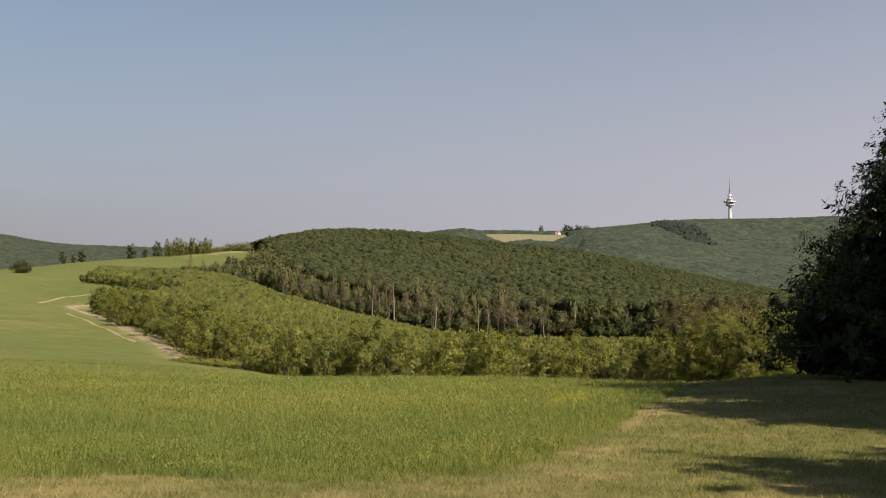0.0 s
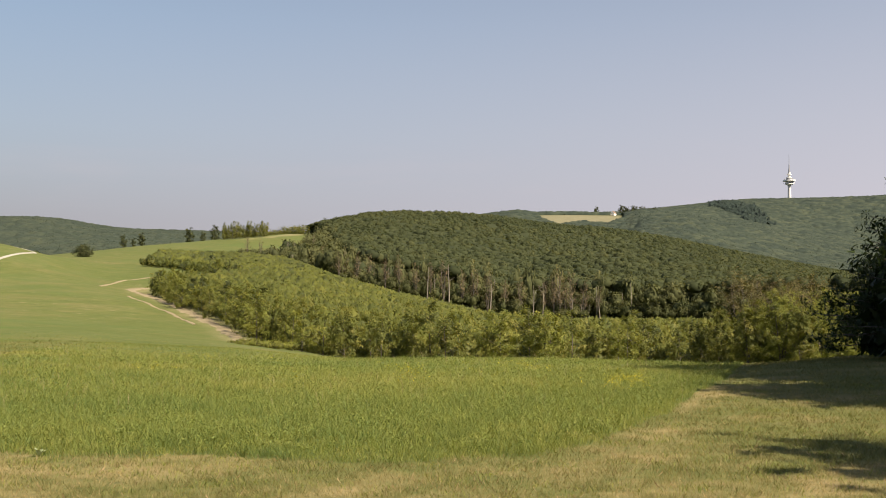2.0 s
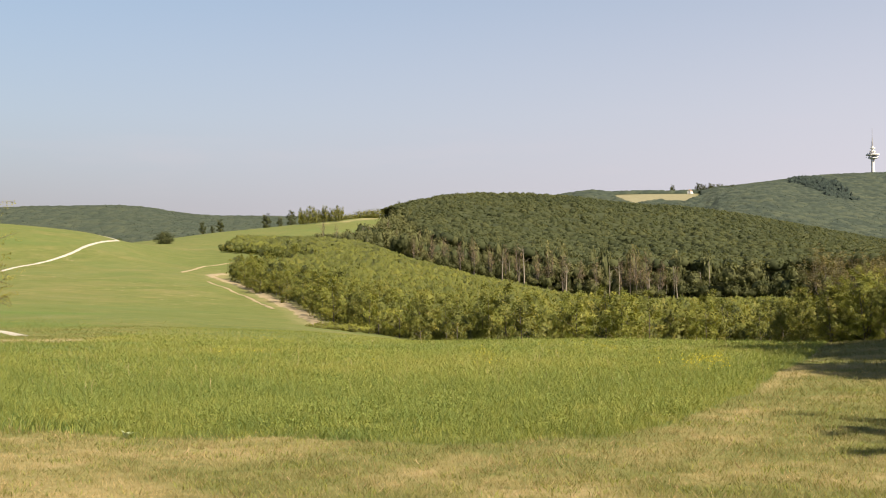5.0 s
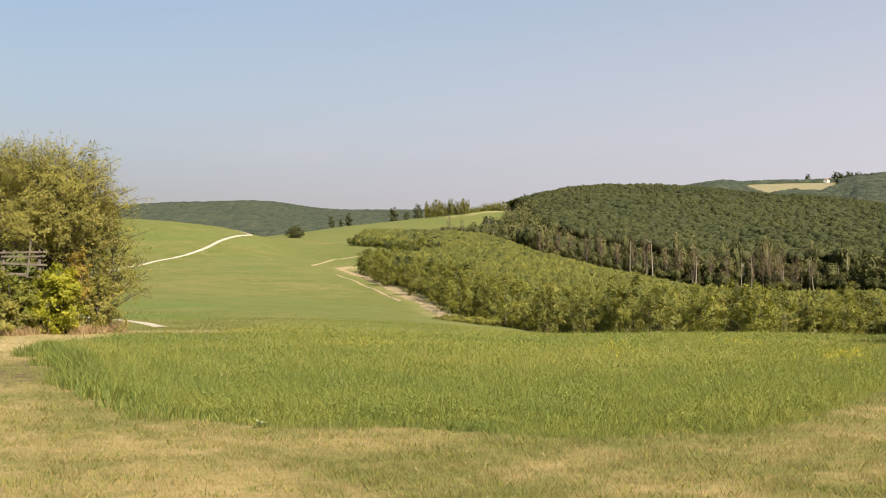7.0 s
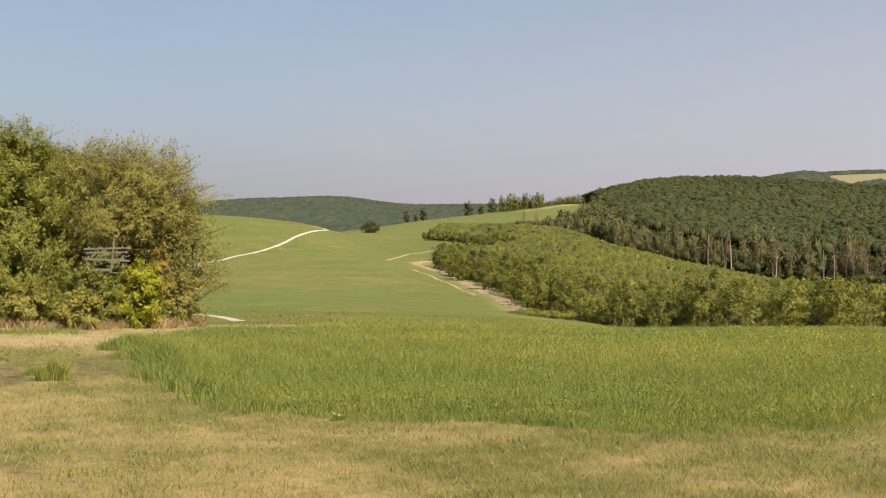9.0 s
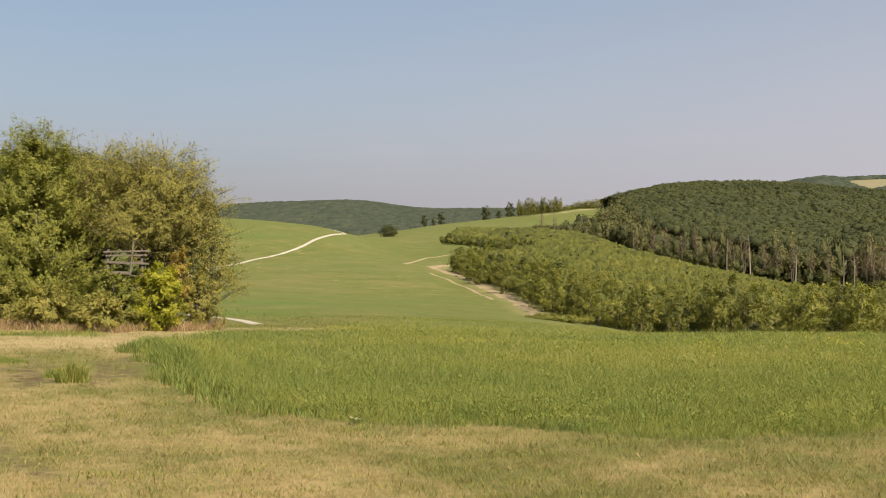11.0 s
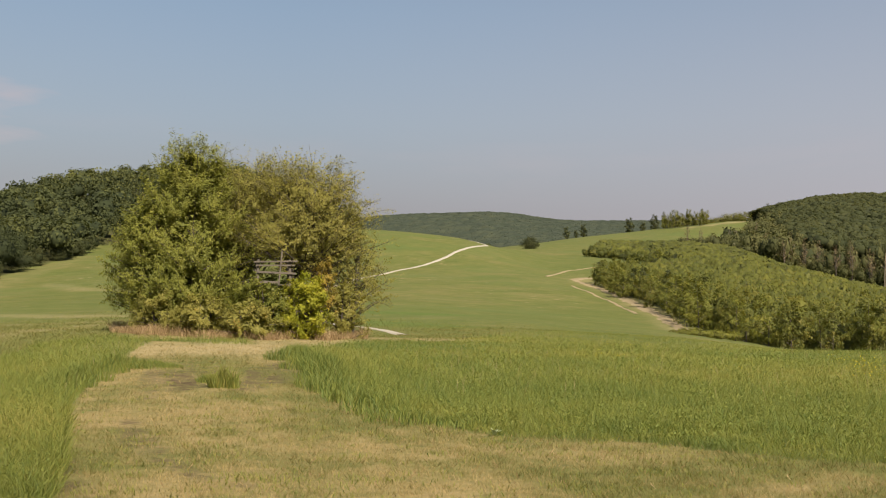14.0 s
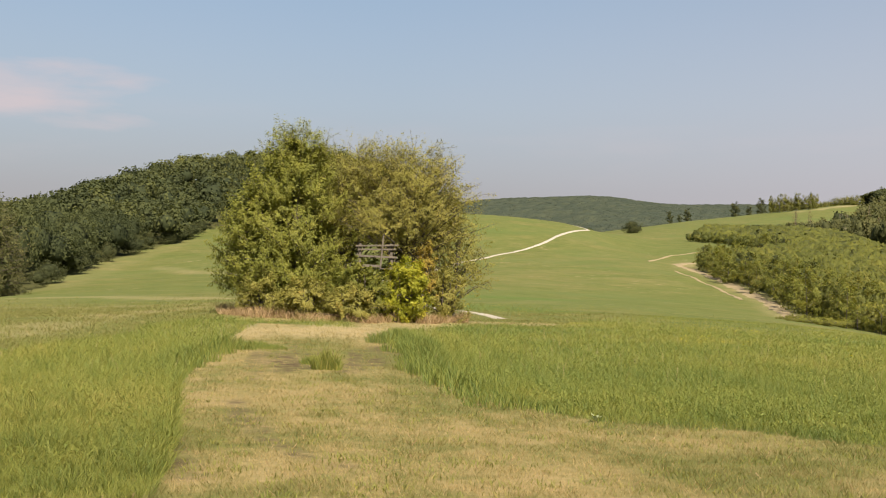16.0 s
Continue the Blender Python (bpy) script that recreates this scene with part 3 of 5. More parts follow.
def dry_mask(az, r, x, y):
    d = 0.4 * line_mask(az, r, DRY_EDGE, 2.5)
    d = np.maximum(d, 0.8 * line_mask(az, r, [(-13.2, 608), (-12.2, 624), (-11.4, 647), (-10.4, 690), (-9.9, 730)], 3.2))
    d = np.maximum(d, 0.8 * line_mask(az, r, [(-37, 33.5), (-34.6, 34.2), (-33.2, 36.5), (-31.4, 40.5), (-29.7, 42), (-27.5, 42.5), (-26.5, 41.5)], 1.6))
    d = np.maximum(d, 0.55 * line_mask(az, r, [(-56, 30), (-52.9, 33), (-50.6, 38), (-47.3, 46), (-44, 49)], 1.2) * soft(patchy(x, y, 0.8, 5) + 0.4, 0.8))
    d = np.maximum(d, 0.85 * line_mask(az, r, [(-40.6, 31), (-38, 31.2), (-35.6, 30.6)], 2.9))
    d = np.maximum(d, 0.45 * line_mask(az, r, [(-53, 76), (-49, 76), (-46, 70), (-43, 66)], 1.6))
    d = np.maximum(d, 0.3 * line_mask(az, r, [(-56, 50), (-52, 54), (-48, 57), (-44, 55)], 2.6) * soft(patchy(x, y, 0.5, 3) + 0.2, 0.8))
    d = np.maximum(d, 0.15 * line_mask(az, r, [(-52.4, 122), (-51.0, 147), (-49.2, 182), (-47.0, 222), (-44.7, 258)], 3.5))
    d = np.maximum(d, 0.35 * line_mask(az, r, [(-46.4, 175), (-45.3, 161), (-44.7, 156), (-42.5, 150)], 1.8))
    return np.clip(d * (0.75 + 0.35 * patchy(x, y, 0.5, 2)), 0, 1)


def straw_share(x, y):
    """How much of the mown strip is straw rather than green regrowth; its fall to the right also paints in the sun's
    weaker light there.
    """
    az, r = np.degrees(np.arctan2(x, y)), np.hypot(x, y)
    v = 0.55 + 0.62 * patchy(x, y, 0.75, 3) + 0.55 * patchy(x, y, 1.9, 8) + 0.3 * patchy(x, y, 5.0, 1) + 0.3 * patchy(x, y, 11.0, 7)
    v += 0.2 * np.exp(-((r - curve_r(az, TALL_NEAR) + 2.0) / 1.3) ** 2) + 0.3 * soft(-38 - az, 8) * soft(az + 46, 3) + 0.02 - 0.40 * soft(az + 10, 36)
    return np.clip(v, 0, 1)


def soil_mask(x, y):
    az, r = np.degrees(np.arctan2(x, y)), np.hypot(x, y)
    wob = 1.0 + 0.5 * patchy(x, y, 1.1, 6)
    d = np.zeros(x.shape)
    for a, n, f, w, s in ((-41.6, 17.0, 22.5, 0.16, 0.7), (-40.0, 18.5, 24.5, 0.26, 0.9), (-38.6, 19.0, 24.0, 0.24, 0.95), (-36.4, 18.5, 23.5, 0.24, 0.9), (-35.2, 20.0, 25.0, 0.26, 0.9), (-34.4, 20.5, 24.0, 0.18, 0.7)):
        d = np.maximum(d, s * line_mask(az, r, [(a, n), (a + 0.2, 0.5 * (n + f)), (a + 0.5, f)], w * wob))
    d = np.maximum(d, 0.7 * line_mask(az, r, [(-42.4, 14.2), (-41.9, 12.3), (-41.0, 11.0), (-39.2, 9.9), (-37.0, 9.2)], 0.24 * wob))
    d = np.maximum(d, 0.7 * line_mask(az, r, [(-46.2, 12.0), (-45.9, 10.3), (-44.8, 8.9)], 0.22 * wob))
    return np.clip(1.1 * d * (0.75 + 0.45 * patchy(x, y, 2.3, 2) + 0.4 * patchy(x, y, 6.1, 4)), 0, 1)


g = build_ground()
ground = new("ground", smooth(tri_mesh("ground", g["verts"], g["tris"], g["mat"], mown=g["mown"], wood=g["wood"], crop=g["crop"], dry=g["dry"], soil=g["soil"], straw=g["straw"], lush=g["lush"])))
tagged(ground, "rolling green meadow with mown straw-coloured strips and wooded hills", "ground", kind="structure")


def strip(name, pts, width, lift, label, mat=M_ROAD, ragged=0.12):
    """A road laid on the ground along (azimuth, distance) points."""
    p = np.array([polar(a, d) for a, d in pts])
    s = np.append(0, np.cumsum(np.hypot(*np.diff(p, axis=0).T)))
    t = np.linspace(0, s[-1], max(30, int(s[-1] / 1.2)))
    x, y = np.interp(t, s, p[:, 0]), np.interp(t, s, p[:, 1])
    k = np.hanning(9) / np.hanning(9).sum()
    x[4:-4], y[4:-4] = np.convolve(x, k, "valid"), np.convolve(y, k, "valid")
    dx, dy = np.gradient(x), np.gradient(y)
    n = np.hypot(dx, dy)
    V = []
    for side in (-1, -0.5, 0, 0.5, 1):
        w = width / 2 * side * (1 + ragged * np.sin(t * 0.9 + side * 3) + 0.7 * ragged * np.sin(t * 2.3) + ragged * np.sin(t * 0.31 + side))
        px, py = x - dy / n * w, y + dx / n * w
        V.append(np.stack([px, py, drape(px, py) + (lift if abs(side) < 0.9 else -0.03)], 1))
    V, m = np.stack(V, 1).reshape(-1, 3), len(t)
    i, k = np.meshgrid(np.arange(m - 1), np.arange(4), indexing="ij")
    a = i * 5 + k
    F = np.concatenate([np.stack([a, a + 6, a + 1], -1).reshape(-1, 3), np.stack([a, a + 5, a + 6], -1).reshape(-1, 3)])
    return tagged(new(name, smooth(tri_mesh(name, V, F, mat))), label, "road", kind="structure")


strip("road", [(-36, 120), (-34, 140), (-32, 165), (-30.8, 188), (-29.0, 215), (-26.6, 238), (-25.1, 268), (-24.1, 292), (-23.8, 305), (-24.2, 316), (-25.5, 322), (-27.5, 326)], 1.15, 0.07, "pale chalk gravel farm track climbing the meadow")
strip("road", [(-37, 66), (-33, 60), (-31.4, 57), (-29.5, 52), (-28.3, 47.5)], 0.75, 0.03, "narrow pale gravel track beside the tree clump")
strip("track", [(a - 0.28, d) for a, d in DRY_EDGE], 2.1, 0.06, "dry straw-coloured strip along the young plantation", M_HAY, 0.3)
strip("track", TRACK_A, 0.9, 0.06, "worn dry track bending through the meadow", M_HAY, 0.3)
strip("track", TRACK_B, 0.6, 0.06, "worn dry track running beside the plantation", M_HAY, 0.4)


# ---- woods ----
def spread(area_az, area_r, spacing, keep, rng, jitter=0.45):
    """Places on a jittered polar grid of about even spacing, kept where keep(x, y) holds."""
    X, Y = [], []
    r = area_r[0]
    while r < area_r[1]:
        n = max(1, int(radians(area_az[1] - area_az[0]) * r / spacing))
        az = area_az[0] + (np.arange(n) + rng.random()) * (area_az[1] - area_az[0]) / n
        x, y = polar(az, r)
        X.append(x + rng.normal(size=n) * spacing * jitter)
        Y.append(y + rng.normal(size=n) * spacing * jitter)
        r += spacing * 0.9
    x, y = np.concatenate(X), np.concatenate(Y)
    k = keep(x, y)
    return x[k], y[k]


SCAN_AZ, SCAN_R = np.arange(-80, 40, 0.5), np.geomspace(20, 3000, 160)
_a, _r = np.meshgrid(SCAN_AZ, SCAN_R, indexing="ij")
_x, _y = polar(_a, _r)
_deep = in_wood(_x * (1 - 14 / _r), _y * (1 - 14 / _r))
SKYLINE = np.maximum.accumulate((height(_x, _y) + 5.0 * _deep - EYE) / _r, axis=1)


def in_sight(x, y, top):
    """Leaves out what lies wholly behind the hills in front of it."""
    az, r = np.degrees(np.arctan2(x, y)), np.hypot(x, y)
    i = np.clip(((az + 80) * 2).round().astype(int), 0, len(SCAN_AZ) - 1)
    k = np.clip(np.searchsorted(SCAN_R, r) - 1, 0, len(SCAN_R) - 1)
    return (height(x, y) + top - EYE) / r > SKYLINE[i, k] - 0.005


def wood(name, area_az, area_r, spacing, keep, shapes, radius, tall, mat, label, seed, stem=0.5, tone_mid=0.45, tone_var=0.3, lower=None, vary=0.4):
    """A wood seen from afar: many crowns joined, standing on the ground."""
    rng = np.random.default_rng(seed)
    x, y = spread(area_az, area_r, spacing, lambda x, y: keep(x, y) & in_sight(x, y, tall), rng)
    n = len(x)
    w = radius * (0.68 + 0.7 * rng.random(n) ** 1.3)
    h = tall * (0.95 - vary / 2 + vary * rng.random(n)) * (0.75 + 0.25 * w / radius if vary > 0.3 else 1)
    if lower:
        h = h * curve_r(np.degrees(np.arctan2(x, y)), lower)
    hh = h * (1 - stem) / 1.75
    z = height(x, y) + h - hh * 0.95
    tone = np.clip(tone_mid + tone_var * patchy(x, y, 0.035, seed) + 0.13 * rng.normal(size=n), 0, 1)
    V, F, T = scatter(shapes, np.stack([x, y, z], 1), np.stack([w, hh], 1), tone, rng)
    return tagged(new(name, smooth(tri_mesh(name, V, F, mat, T))), label, "forest", kind="stuff")


def lattice(i, k, s):
    v = np.sin(i * 127.1 + k * 311.7 + s * 74.7) * 43758.5453
    return v - np.floor(v)


def treetops(x, y, cell, seed, pointed):
    """Rounded or pointed tops side by side: how high each place lies (0 to 1), and the tone of its tree."""
    ci, ck = np.floor(x / cell), np.floor(y / cell)
    best, tone = np.full(x.shape, -9.0), np.zeros(x.shape)
    for di in (-1, 0, 1):
        for dk in (-1, 0, 1):
            i, k = ci + di, ck + dk
            px, py = (i + 0.1 + 0.8 * lattice(i, k, seed)) * cell, (k + 0.1 + 0.8 * lattice(i, k, seed + 1)) * cell
            d = np.hypot(x - px, y - py) / (cell * (0.62 + 0.3 * lattice(i, k, seed + 2)))
            top = lattice(i, k, seed + 3)
            v = 0.55 + 0.45 * top - 0.85 * d if pointed else 0.05 + 0.35 * top + 0.6 * np.sqrt(np.clip(1 - d ** 2, 0, 1)) - 0.5 * np.clip(d - 1, 0, 1)
            tone = np.where(v > best, lattice(i, k, seed + 4), tone)
            best = np.maximum(best, v)
    return np.clip(best, 0, 1), tone


def canopy(name, area_az, area_r, angle, keep, cell, tall, bump, mat, label, seed, flake, count, tone_mid=0.5, tone_var=0.2, lower=None, pointed=False, deep=1.6, upright=0.3, category="forest", margin=6.0, foot=0.5):
    """Woodland from afar: the closed roof of its crowns, and the leafy twigs that stand out of it."""
    rng = np.random.default_rng(seed)
    az = np.radians(np.arange(area_az[0], area_az[1], math.degrees(angle)))
    r = np.geomspace(*area_r, int(math.log(area_r[1] / area_r[0]) / (angle * deep)))
    A, R = np.meshgrid(az, r, indexing="ij")
    loose = 1.0 if pointed else 0.45
    R = R * (1 + angle * deep * 0.4 * loose * rng.normal(size=R.shape))
    A = A + angle * 0.3 * loose * rng.normal(size=A.shape)
    x, y = R * np.sin(A), R * np.cos(A)
    ok = keep(x, y) & in_sight(x, y, tall + 2)
    rise, tone = treetops(x, y, cell, seed, pointed)
    if not pointed:
        rise = 0.8 * rise + 0.2 * treetops(x, y, cell * 0.36, seed + 9, False)[0]
    h = tall * (curve_r(np.degrees(A), lower) if lower else 1.0)
    depth = sum(keep(x * (1 - f * margin / R), y * (1 - f * margin / R)).astype(float) for f in np.linspace(0.125, 1, 8)) / 8
    shore = keep(x * (1 - 0.06 * margin / R), y * (1 - 0.06 * margin / R))
    solid = np.pad(keep(x, y), 1, constant_values=True)
    solid = solid[:-2, 1:-1] & solid[2:, 1:-1] & solid[1:-1, :-2] & solid[1:-1, 2:]
    edge = solid * shore * (foot + (1 - foot) * np.sqrt(depth))
    z = height(x, y) + edge * (h - bump * (1 - rise) + bump * (0.10 if pointed else 0.03) * rng.normal(size=x.shape))
    tone = np.clip(tone_mid + tone_var * 2 * (tone - 0.5) + 0.12 * patchy(x, y, 0.4 / cell, seed), 0, 1)
    na, nr = A.shape
    i, k = np.meshgrid(np.arange(na - 1), np.arange(nr - 1), indexing="ij")
    a = i * nr + k
    F = np.concatenate([np.stack([a, a + nr + 1, a + 1], -1).reshape(-1, 3), np.stack([a, a + nr, a + nr + 1], -1).reshape(-1, 3)])
    F = F[ok.ravel()[F].all(1)]
    used, F = np.unique(F, return_inverse=True)
    F = F.reshape(-1, 3)
    V, T = np.stack([x.ravel(), y.ravel(), z.ravel()], 1)[used], tone.ravel()[used]
    n = np.cross(V[F[:, 1]] - V[F[:, 0]], V[F[:, 2]] - V[F[:, 0]])
    w = np.linalg.norm(n, axis=1) / (V[F[:, 0], 0] ** 2 + V[F[:, 0], 1] ** 2)
    pick = rng.choice(len(F), count, p=w / w.sum())
    b = rng.dirichlet((1, 1, 1), count)
    size = flake * (0.5 + 0.8 * rng.random(count))
    up = unit(n[pick])
    up = up * np.sign(up[:, 2:] + 1e-9)
    at = (V[F[pick]] * b[:, :, None]).sum(1) + up * (size * rng.random(count) * 0.8)[:, None]
    V2, F2 = flakes(at, up + rng.normal(size=at.shape) * 0.45, size, rng, np.array([0, 0, upright]) + rng.normal(size=at.shape) * 0.7)
    T2 = np.repeat(np.clip(T[F[pick, 0]] + 0.05 + 0.12 * rng.normal(size=count), 0, 1), 3)
    me = smooth(tri_mesh(name, np.concatenate([V, V2]), np.concatenate([F, F2 + len(V)]), mat, np.concatenate([T, T2])))
    return tagged(new(name, me), label, category, kind="stuff")


# each crown's filler core is toned down, inner shade put into its colour
DOMES = [crown_shape(s + 50, 120, 0.18, lobes=20, core=0.76, core_shade_tone=0.6, reach=0.68, lobe=0.24, lobed=0.9) for s in range(6)]
FARDOMES = [crown_shape(s + 60, 56, 0.24, lobes=12, core=0.74, core_shade_tone=0.7, reach=0.66, lobe=0.28, lobed=0.9) for s in range(6)]
MIDDLE = [crown_shape(s + 20, 110, 0.24, lobes=9, core=0.70, core_shade_tone=0.5) for s in range(6)]
TUFTED = [crown_shape(s + 10, 1500, 0.064, lobes=36, core=0.60, core_shade_tone=0.2, reach=0.74, lobe=0.21, lobed=1.0) for s in range(5)]
LEAFY = [crown_shape(s + 30, 260, 0.145, lobes=15, core=0.54, core_shade_tone=0.15, reach=0.68, lobe=0.27, lobed=0.95) for s in range(6)]

canopy("forest", (-11.5, 26), (350, 935), 0.0026, lambda x, y: in_wood(x * (1 - 20 / np.hypot(x, y)), y * (1 - 20 / np.hypot(x, y))) & (np.hypot(x, y) < 935), 7.6, 12.2, 2.5, M_FOREST, "dense dark green leaf roof of the hill's forest", 3, 0.40, 20000, 0.45, 0.2, [(-10.5, 0.45), (-8.2, 0.9), (-7, 1.0)], upright=0.0, margin=15, foot=0.35)
HILL_LOW = [(-10.5, 0.45), (-8.2, 0.9), (-7, 1.0)]
wood("forest", (-11.0, 25.5), (332, 560), 5.6, lambda x, y: in_wood(x, y) & (np.hypot(x, y) < 560), DOMES, 3.5, 14.3, M_FOREST, "dense green broadleaf trees on the foot of the hill", 33, stem=0.60, tone_mid=0.5, tone_var=0.18, lower=HILL_LOW, vary=0.16)
def at_foot(x, y):
    """The outermost trees of the hill's forest."""
    r = np.hypot(x, y)
    return in_wood(x * (1 + 9 / r), y * (1 + 9 / r)) & ~in_wood(x * (1 - 5 / r), y * (1 - 5 / r))


wood("forest", (-9.0, 25.5), (326, 430), 4.6, at_foot, LEAFY, 3.0, 6.2, M_FOREST, "low leafy green front of the forest at the hill's foot", 35, stem=0.0, tone_mid=0.5, tone_var=0.3)
wood("forest", (-9.0, 25.5), (326, 430), 5.2, at_foot, LEAFY, 3.2, 10.5, M_BELT, "olive-green trees of the forest edge at the hill's foot", 36, stem=0.30, tone_mid=0.35, tone_var=0.3)
wood("forest", (-11.0, 25.5), (560, 930), 5.7, lambda x, y: in_wood(x, y) & (np.hypot(x, y) < 930), FARDOMES, 3.6, 14.2, M_FOREST, "dense green broadleaf trees covering the rounded hill", 34, stem=0.62, tone_mid=0.5, tone_var=0.18, lower=HILL_LOW, vary=0.16)
canopy("forest", (-2, 24), (1250, 2840), 0.0013, lambda x, y: in_wood(x, y) & (np.degrees(np.arctan2(x, y)) > -6), 11.5, 15, 8.0, M_FARWOOD_HAZED, "distant green broadleaf forest round a pale field", 4, 1.1, 60000, 0.5, 0.42, deep=1.3, lower= [(1, 1.0), (2, 0.55), (6.8, 0.55), (7.6, 1.0)], margin=20)
canopy("forest", (-46, -8), (1150, 1900), 0.0017, in_wood, 11.0, 13, 6.5, M_FARWOOD_HAZED, "far wooded ridge beyond the meadow", 6, 0.9, 45000, 0.45, 0.24)
canopy("conifers", (8.6, 15.2), (2240, 2770), 0.0011, lambda x, y: ((np.degrees(np.arctan2(x, y)) - 12.6 + (np.hypot(x, y) - 2430) / 150) / 1.1) ** 2 + ((np.hypot(x, y) - 2430) / 200) ** 2 + 0.5 * patchy(x, y, 0.05, 2) < 1, 8.0, 22, 12.0, M_CONIFER, "dark conifer stand on the far slope", 15, 1.1, 9000, 0.5, 0.2, pointed=True, margin=14)
wood("forest", (-62, -44), (108, 235), 6.0, lambda x, y: in_wood(x * 0.97, y * 0.97) & (np.hypot(x, y) < 235), TUFTED, 3.7, 9.5, M_WOODEDGE, "dark green broadleaf trees along the meadow's edge", 9, stem=0.10, tone_mid=0.45, tone_var=0.22)
wood("forest", (-62, -30.5), (235, 440), 6.6, in_wood, LEAFY, 4.2, 9.5, M_WOODEDGE, "dark green broadleaf wood at the meadow's edge", 8, stem=0.12, tone_mid=0.5, tone_var=0.25)
wood("hedge", (-31.5, -24.4), (535, 575), 6.0, lambda x, y: height(x, y) > -99, MIDDLE, 2.8, 4.2, M_FOREST, "low hedge of green trees behind the meadow ridge", 14, stem=0.1)
wood("edge_bushes", (-62, -42), (120, 330), 3.0, lambda x, y: in_wood(x, y) & ~in_wood(x * (1 - 6 / np.hypot(x, y)), y * (1 - 6 / np.hypot(x, y))), TUFTED, 2.2, 3.8, M_FOREST, "low green bushes along the wood's edge", 12, stem=0.0, tone_mid=0.45)


# ---- things that stand alone ----
def tree(name, seed, tall, wide, mat, leaf, count, label, category="tree", trunk_r=0.12, bare=0.3, lobes=14, group="", stems=1, profile=None, rise=0.5, twig=0.16, inner=0):
    """A tree: tapered stems, limbs out to the crown's outline, twigs on the limbs, and leaves along the twigs.
    profile: half width of the crown, as a share of wide / 2, by share of its height."""
    rng = np.random.default_rng(seed)
    profile = profile or [(0, 0.55), (0.25, 0.95), (0.5, 1.0), (0.75, 0.78), (0.92, 0.42), (1, 0.12)]
    top = new(name)
    paths, twigs = [], []
    per = max(4, lobes // stems)
    for s in range(stems):
        a = 2.4 * s + rng.random()
        off = 0.0 if stems == 1 else wide * 0.16
        lean = np.array([math.cos(a), math.sin(a)]) * off
        h = tall * (0.80 + 0.14 * rng.random())
        p = [(lean[0] * (0.25 + 0.75 * t) + 0.012 * tall * math.sin(5 * t + s), lean[1] * (0.25 + 0.75 * t) + 0.012 * tall * math.cos(4 * t + s), h * t - 0.15 * (t == 0), trunk_r * (1.12 - t) ** 1.1) for t in np.linspace(0, 1, 7)]
        paths.append(p)
        for k in range(per):
            t = bare + (1 - bare) * (k + rng.random()) / per
            ts = min(0.97, max(0.04, t * 0.92 - 0.10))
            j = min(5, int(ts * 6))
            q = np.array(p[j]) + (np.array(p[j + 1]) - np.array(p[j])) * (ts * 6 - j)
            out = wide * 0.5 * float(np.interp(t, *zip(*profile))) * (0.55 + 0.45 * math.sqrt(rng.random()))
            a = 2.39996 * k + rng.random() * 1.2 + s
            e = np.array([math.cos(a) * out, math.sin(a) * out, max(t * tall, 0.25)])
            e[:2] += lean * (0.6 - 0.5 * t)
            m = q[:3] * 0.45 + e * 0.55 + np.array([0, 0, 0.05 * out])
            paths.append([(*q[:3], max(q[3] * 0.5, 0.012)), (*m, max(q[3] * 0.28, 0.008)), (*e, 0.005)])
            n = max(3, int(round((18 if count > 30000 else 10) * (0.7 + 0.6 * rng.random()))))
            for f in rng.random(n) ** 0.7:
                b0 = q[:3] + (m - q[:3]) * f * 2 if f < 0.5 else m + (e - m) * (f * 2 - 1)
                d = unit(np.array([math.cos(a), math.sin(a), rise]) * 0.8 + rng.normal(size=3) * 0.65)
                twigs.append((b0, d))
    b0, d = np.array([t[0] for t in twigs]), np.array([t[1] for t in twigs])
    length = wide * twig * (0.6 + 0.8 * rng.random(len(b0)))
    for i in range(0, len(b0), 4 if count > 8000 else 10 ** 6):
        e = b0[i] + d[i] * length[i]
        paths.append([(*b0[i], 0.008), (*(b0[i] * 0.5 + e * 0.5 + [0, 0, 0.03 * length[i]]), 0.006), (*e, 0.003)])
    V, F = tubes(paths, 3 if count < 6000 else 4)
    part("trunk", smooth(tri_mesh("trunk", V, F, M_BARK)), top)
    k = rng.integers(len(b0), size=count)
    f = rng.random(count) ** 0.8
    at = b0[k] + d[k] * (length[k] * f)[:, None] + rng.normal(size=(count, 3)) * (leaf * 0.7 + (0.045 if count > 30000 else 0.075) * length[k] * (1.1 - f))[:, None]
    at[:, 2] = np.maximum(at[:, 2], 0.04)
    outward = unit((at - [0, 0, tall * 0.42]) / [wide, wide, tall])
    V, F = flakes(at, outward * 1.0 + d[k] * 0.2 + rng.normal(size=(count, 3)) * 0.5 + [0, 0, 0.3], leaf * (0.6 + 0.8 * rng.random(count)), rng, d[k] + rng.normal(size=(count, 3)) * 0.45)
    tw = np.clip(0.5 + 0.2 * rng.normal(size=len(b0)) + 0.15 * patchy(b0[:, 0] + b0[:, 1], b0[:, 2], 6.0 / wide, seed), 0, 1)
    tone = np.repeat(tw[k], 3)
    # added filler flakes, their low tone painting the shade inside the crown
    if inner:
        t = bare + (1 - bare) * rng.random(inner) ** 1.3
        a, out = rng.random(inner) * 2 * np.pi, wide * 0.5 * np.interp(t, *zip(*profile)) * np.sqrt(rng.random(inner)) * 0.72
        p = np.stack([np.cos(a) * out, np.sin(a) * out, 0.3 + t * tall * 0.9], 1)
